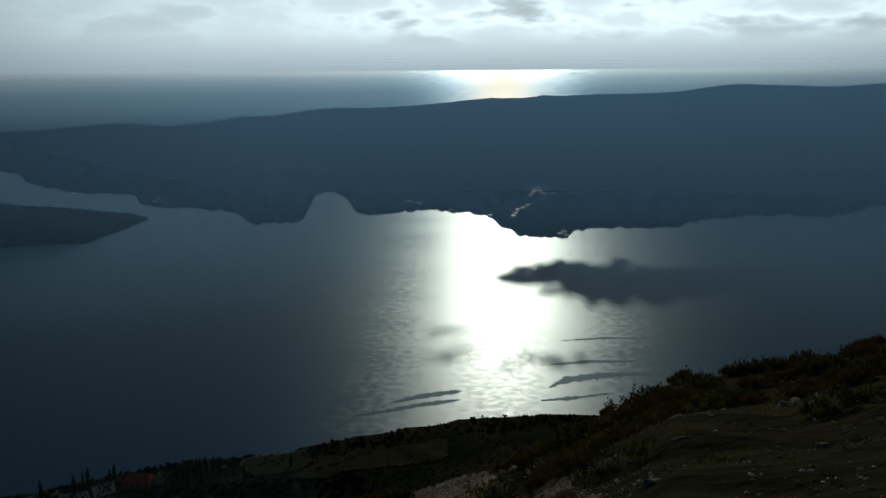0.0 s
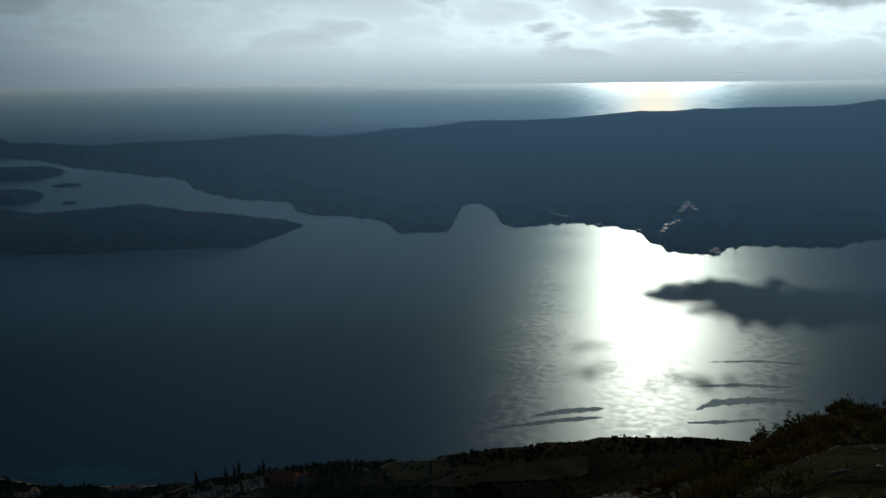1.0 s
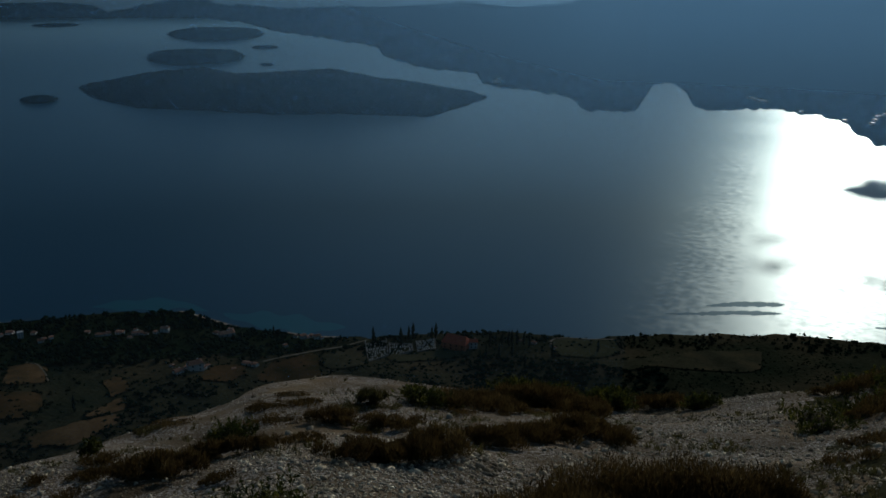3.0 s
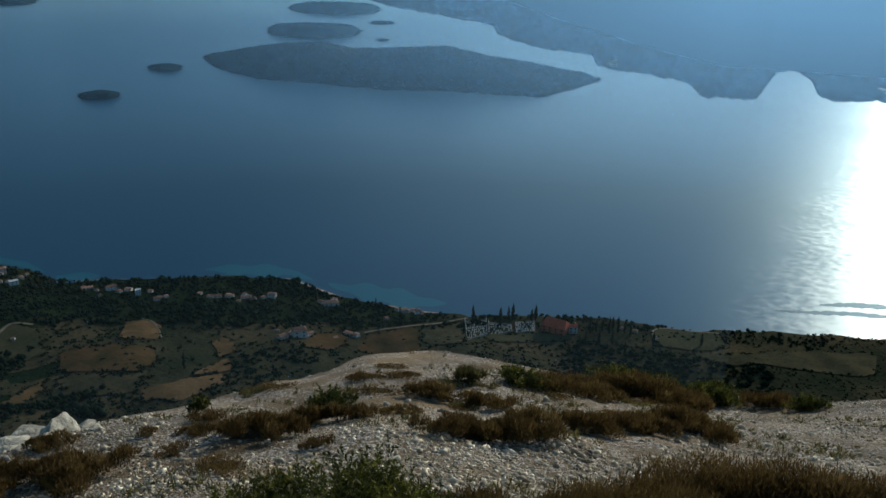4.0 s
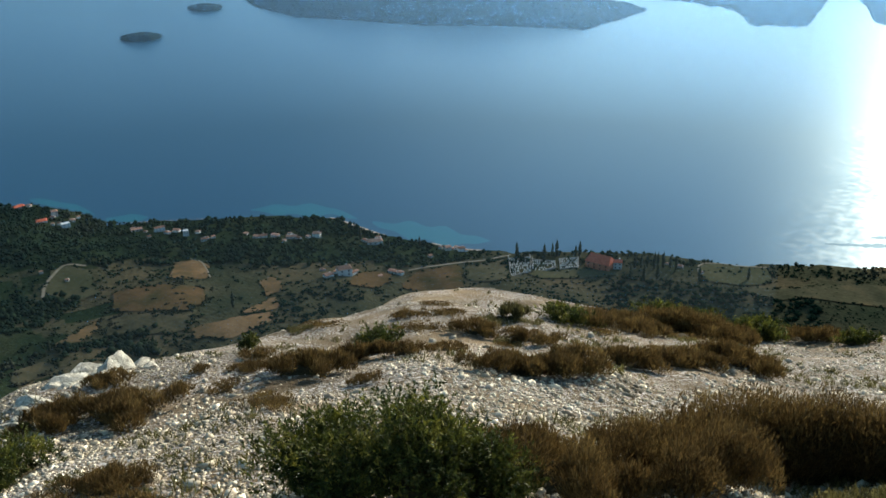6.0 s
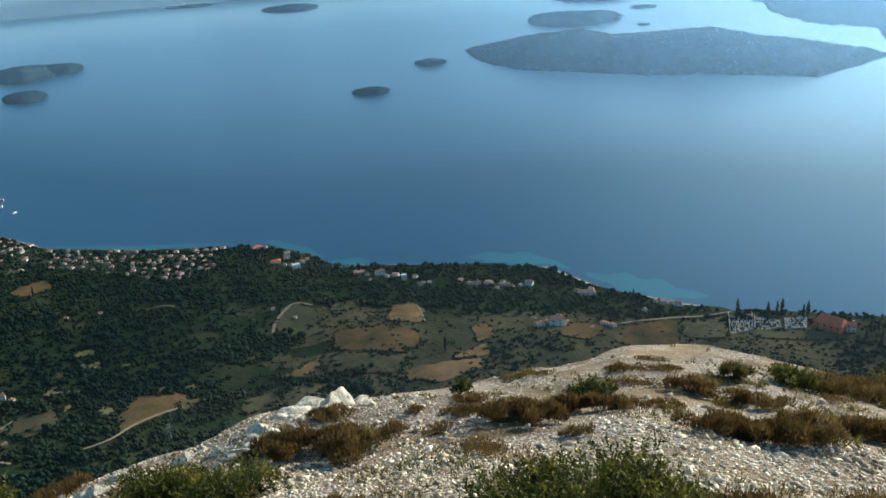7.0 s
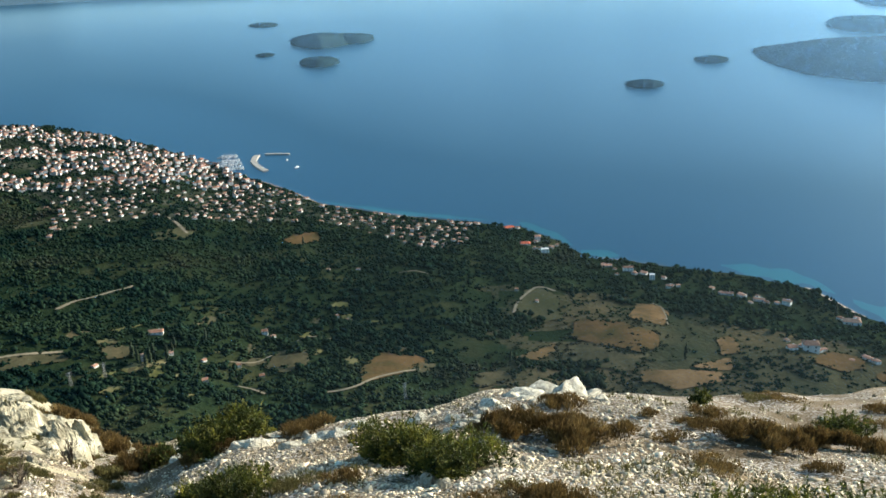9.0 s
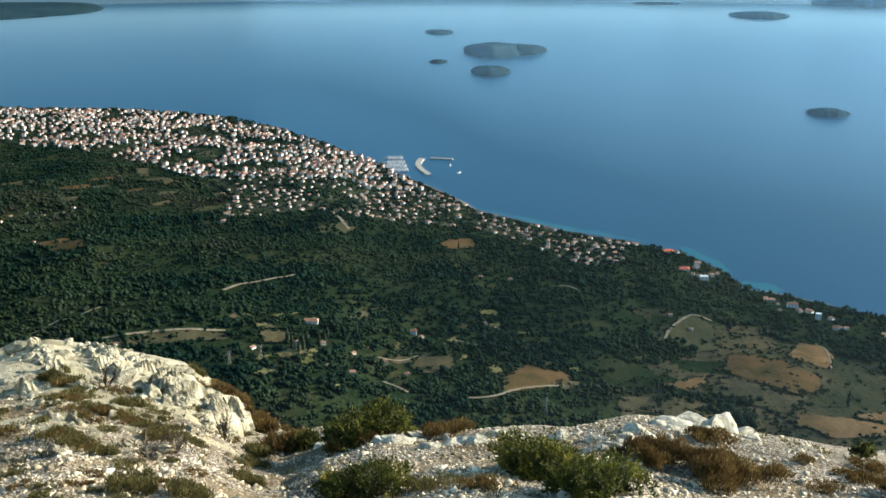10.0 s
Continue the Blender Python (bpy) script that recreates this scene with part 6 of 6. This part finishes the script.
    part("foliage", raw_mesh("foliage", v, f, {"J": JUNIPER, "H": HEATH, "G": GRASS}[kind]), ob)
    if juniper and wide > 0.25:
        v, f = blades(np.array([(0.0, 0, 0)]), np.array([(0.1, 0.05, 1.0)]), np.array([high * 0.8]), np.array([0.012]), rng)
        part("stem", raw_mesh("stem", v, f, BARK), ob)


BUSHES = [
    (58.6, 31.01, 121, 59, "H"), (54.4, 31.43, 155, 61, "H"), (55.3, 29.4, 84, 27, "H"), (66.3, 32.76, 162, 104, "J"), (62.6, 33.41, 182, 101, "J"), (56.0, 35.01, 135, 54, "H"),
    (60.5, 34.88, 81, 35, "H"), (58.4, 34.19, 77, 27, "G"), (44.5, 32.04, 131, 27, "H"), (42.3, 30.48, 131, 55, "H"), (45.8, 28.19, 30, 28, "J"), (48.0, 31.05, 44, 15, "H"),
    (46.3, 29.99, 47, 18, "H"), (45.5, 29.26, 64, 22, "H"), (40.4, 37.6, 175, 165, "J"), (34.5, 37.72, 156, 192, "J"), (28.9, 37.56, 118, 141, "J"), (24.0, 37.31, 182, 114, "H"),
    (18.5, 36.62, 175, 128, "H"), (14.2, 35.67, 162, 141, "H")]
BUSHES += [
    (11.0, 34.57, 135, 155, "H"), (27.2, 30.91, 138, 52, "H"), (23.1, 30.5, 141, 55, "H"), (19.0, 29.96, 114, 45, "H"), (15.5, 29.64, 121, 47, "H"), (11.9, 29.14, 128, 55, "H"),
    (38.2, 30.05, 74, 56, "H"), (36.9, 29.53, 55, 59, "J"), (34.9, 29.74, 71, 34, "H"), (37.8, 31.24, 55, 27, "H"), (31.9, 29.62, 61, 22, "H"), (29.8, 28.65, 84, 30, "H"),
    (26.0, 28.88, 88, 28, "H"), (23.3, 27.63, 104, 30, "J"), (27.3, 27.61, 44, 34, "G"), (19.8, 27.98, 121, 29, "H"), (15.9, 27.13, 114, 38, "J"), (13.4, 27.68, 121, 38, "H"),
    (10.9, 27.03, 61, 35, "J"), (34.8, 27.51, 51, 15, "H")]
BUSHES += [
    (32.6, 26.88, 57, 10, "H"), (31.9, 27.44, 61, 11, "H"), (7.8, 27.15, 94, 30, "H"), (10.6, 27.03, 71, 29, "J"), (15.4, 27.65, 135, 54, "H"), (20.1, 27.74, 111, 36, "H"),
    (4.9, 26.78, 47, 22, "J"), (8.2, 34.6, 150, 150, "H"), (5.5, 34.2, 150, 160, "H"), (3.2, 33.6, 150, 160, "H"), (1.6, 33.0, 150, 150, "H"), (2.2, 35.5, 180, 52, "G"), (10.6, 27.17, 65, 32, "J"), (15.1, 26.57, 60, 26, "J"),
    (79.0, 30.42, 155, 73, "J"), (84.5, 30.91, 91, 45, "H"), (79.2, 33.74, 152, 77, "J"), (72.8, 35.33, 121, 52, "H"), (71.3, 33.3, 71, 32, "H"), (74.6, 33.26, 94, 28, "G"),
    (73.6, 30.39, 94, 30, "H"), (86.6, 31.04, 54, 27, "G")]
BUSHES += [
    (86.6, 29.24, 40, 34, "H"), (56.2, 36.58, 175, 47, "H"), (55.5, 34.89, 128, 47, "H"), (94.5, 31.57, 108, 42, "G"), (91.2, 32.54, 91, 42, "G"), (97.2, 32.34, 155, 39, "G"),
    (86.7, 31.5, 57, 18, "G"), (84.2, 30.88, 88, 27, "H"), (83.4, 30.91, 47, 35, "J"), (80.3, 30.95, 91, 28, "H"), (86.3, 29.71, 57, 42, "H"), (87.6, 32.34, 67, 27, "G"),
    (46.0, 29.91, 57, 20, "H"), (47.5, 30.73, 61, 16, "H"), (51.0, 30.69, 47, 24, "H"), (49.4, 29.64, 40, 17, "H")]
mats = random.Random(41)
for _ in range(18):
    b, dip = mats.uniform(14, 46), mats.uniform(27.3, 29.8)
    BUSHES.append((b, dip, mats.uniform(36, 90), mats.uniform(6, 12), mats.choice("HHG")))
for n, (b, dip, w, h, kind) in enumerate(BUSHES):
    r = near_spot(b, dip)
    far = r / math.cos(radians(dip)) / 1599
    bush(b, r, w * far * (1.5 if dip > 33.6 and 9 < b < 30 and kind == "H" else 1.05), h * far * (1.05 if dip > 33.6 and b < 46 else 0.78), kind, 100 + n)
STRIPS = [[(100.25, 26.8), (98.69, 28.22), (95.96, 29.52)], [(99.09, 24.63), (97.16, 25.93)], [(97.42, 26.52), (93.53, 28.46)], [(95.26, 26.88), (93.74, 27.29)], [(91.31, 29.42), (90.39, 29.68)],
          [(103, 26.2), (101.2, 27.4)], [(94, 28.9), (91.6, 29.3)]]
scrub = random.Random(43)
for n in range(70):
    b, dip = scrub.uniform(87, 103), scrub.uniform(25.5, 31.5)
    r = near_spot(b, dip)
    bush(b, r, r * scrub.uniform(0.012, 0.045), r * scrub.uniform(0.003, 0.007), scrub.choice("GGH"), 900 + n)
rng = np.random.RandomState(76)
for n, line in enumerate(STRIPS):
    for (b0, d0), (b1, d1) in zip(line, line[1:]):
        steps = max(2, int(math.hypot(b1 - b0, d1 - d0) / 0.55))
        for k in range(steps):
            q = (k + rng.uniform(0.1, 0.9)) / steps
            b, dip = b0 + (b1 - b0) * q, d0 + (d1 - d0) * q + rng.normal(0, 0.08)
            r = near_spot(b, dip)
            bush(b, r, r * rng.uniform(0.025, 0.045), r * rng.uniform(0.006, 0.011), "GGH"[k % 3], 700 + n * 20 + k)
for n, (b, r, w, h) in enumerate([(88.3, 29, 1.6, 0.4), (86.9, 24.5, 1.2, 0.35), (85.6, 21, 1.0, 0.3), (84.4, 17.5, 0.6, 0.22)]):
    bush(b, r, w, h, "H", 860 + n)


def dead_shrub(b, dip, high, seed):
    """A leafless shrub: forked grey branches with thin twigs."""
    rng = np.random.RandomState(seed)
    r = near_spot(b, dip)
    ob = thing("bare_shrub", "leafless grey shrub among the rocks", "bush", Matrix.Translation(place(b, r, -0.02)))
    k = 9
    way = rng.normal(0, 0.5, (k, 3)) + (0, 0, 1)
    way /= np.linalg.norm(way, axis=1)[:, None]
    reach = rng.uniform(0.6, 1.0, k) * high
    v, f = blades(np.zeros((k, 3)), way, reach, np.full(k, 0.003 + 0.0004 * r), rng)
    part("branch_fork", raw_mesh("branch_fork", v, f, BARK), ob)
    own = rng.randint(0, k, 150)
    c = way[own] * (reach[own] * rng.uniform(0.35, 0.95, 150))[:, None]
    out = way[own] + rng.normal(0, 0.6, (150, 3))
    out /= np.linalg.norm(out, axis=1)[:, None]
    v, f = blades(c, out, rng.uniform(0.12, 0.35, 150) * high, np.full(150, 0.0015 + 0.00015 * r), rng)
    tagged(part("twig_mass", raw_mesh("twig_mass", v, f, BARK), ob), "thin grey leafless twigs", kind="stuff")


for n, (b, dip, h) in enumerate([(95.95, 25.77, 0.7), (93.75, 30.12, 0.5), (88.76, 29.81, 0.55), (86.67, 29.36, 0.5), (91.95, 30.06, 0.4), (79.2, 33.6, 0.22)]):
    dead_shrub(b, dip, h, n)
rng = np.random.RandomState(77)
for n in range(105):
    b = rng.uniform(-28, -2)
    r = float(BROW_FAR(b)) * rng.uniform(0.25, 1.0) ** 0.7
    w = rng.uniform(0.4, 1.3)
    bush(b, r, w, w * rng.uniform(0.2, 0.38), rng.choice(["H", "H", "J"]), 300 + n)
stones()
rocks()


def dry_grass():
    """Tufts of dry grass between the stones."""
    rng = np.random.RandomState(55)
    n = 6000
    b, r = np.where(rng.uniform(0, 1, n) < 0.45, rng.uniform(-10, 24, n), rng.uniform(-28, 105, n)), 2.4 * np.exp(rng.uniform(0, 2.2, n))
    keep = np.array([noise.noise(Vector((-math.sin(math.radians(q)) * s * 0.5, math.cos(math.radians(q)) * s * 0.5, 4))) > 0.08 for q, s in zip(b, r)]) & (r < BROW_FAR(b))
    b, r = np.repeat(b[keep], 14), np.repeat(r[keep], 14)
    k = len(b)
    c = np.stack([-np.sin(np.radians(b)) * r, np.cos(np.radians(b)) * r, land(b, r)], -1) + rng.normal(0, 0.03, (k, 3)) * (1, 1, 0)
    way = rng.normal(0, 0.45, (k, 3)) + (0, 0, 1)
    way /= np.linalg.norm(way, axis=1)[:, None]
    v, f = blades(c, way, rng.uniform(0.03, 0.11, k), rng.uniform(0.002, 0.004, k) * (1 + r / 8), rng)
    tagged(new("dry_grass", raw_mesh("dry_grass", v, f, GRASS)), "short dry yellow grass between the stones", "grass", kind="stuff")


dry_grass()
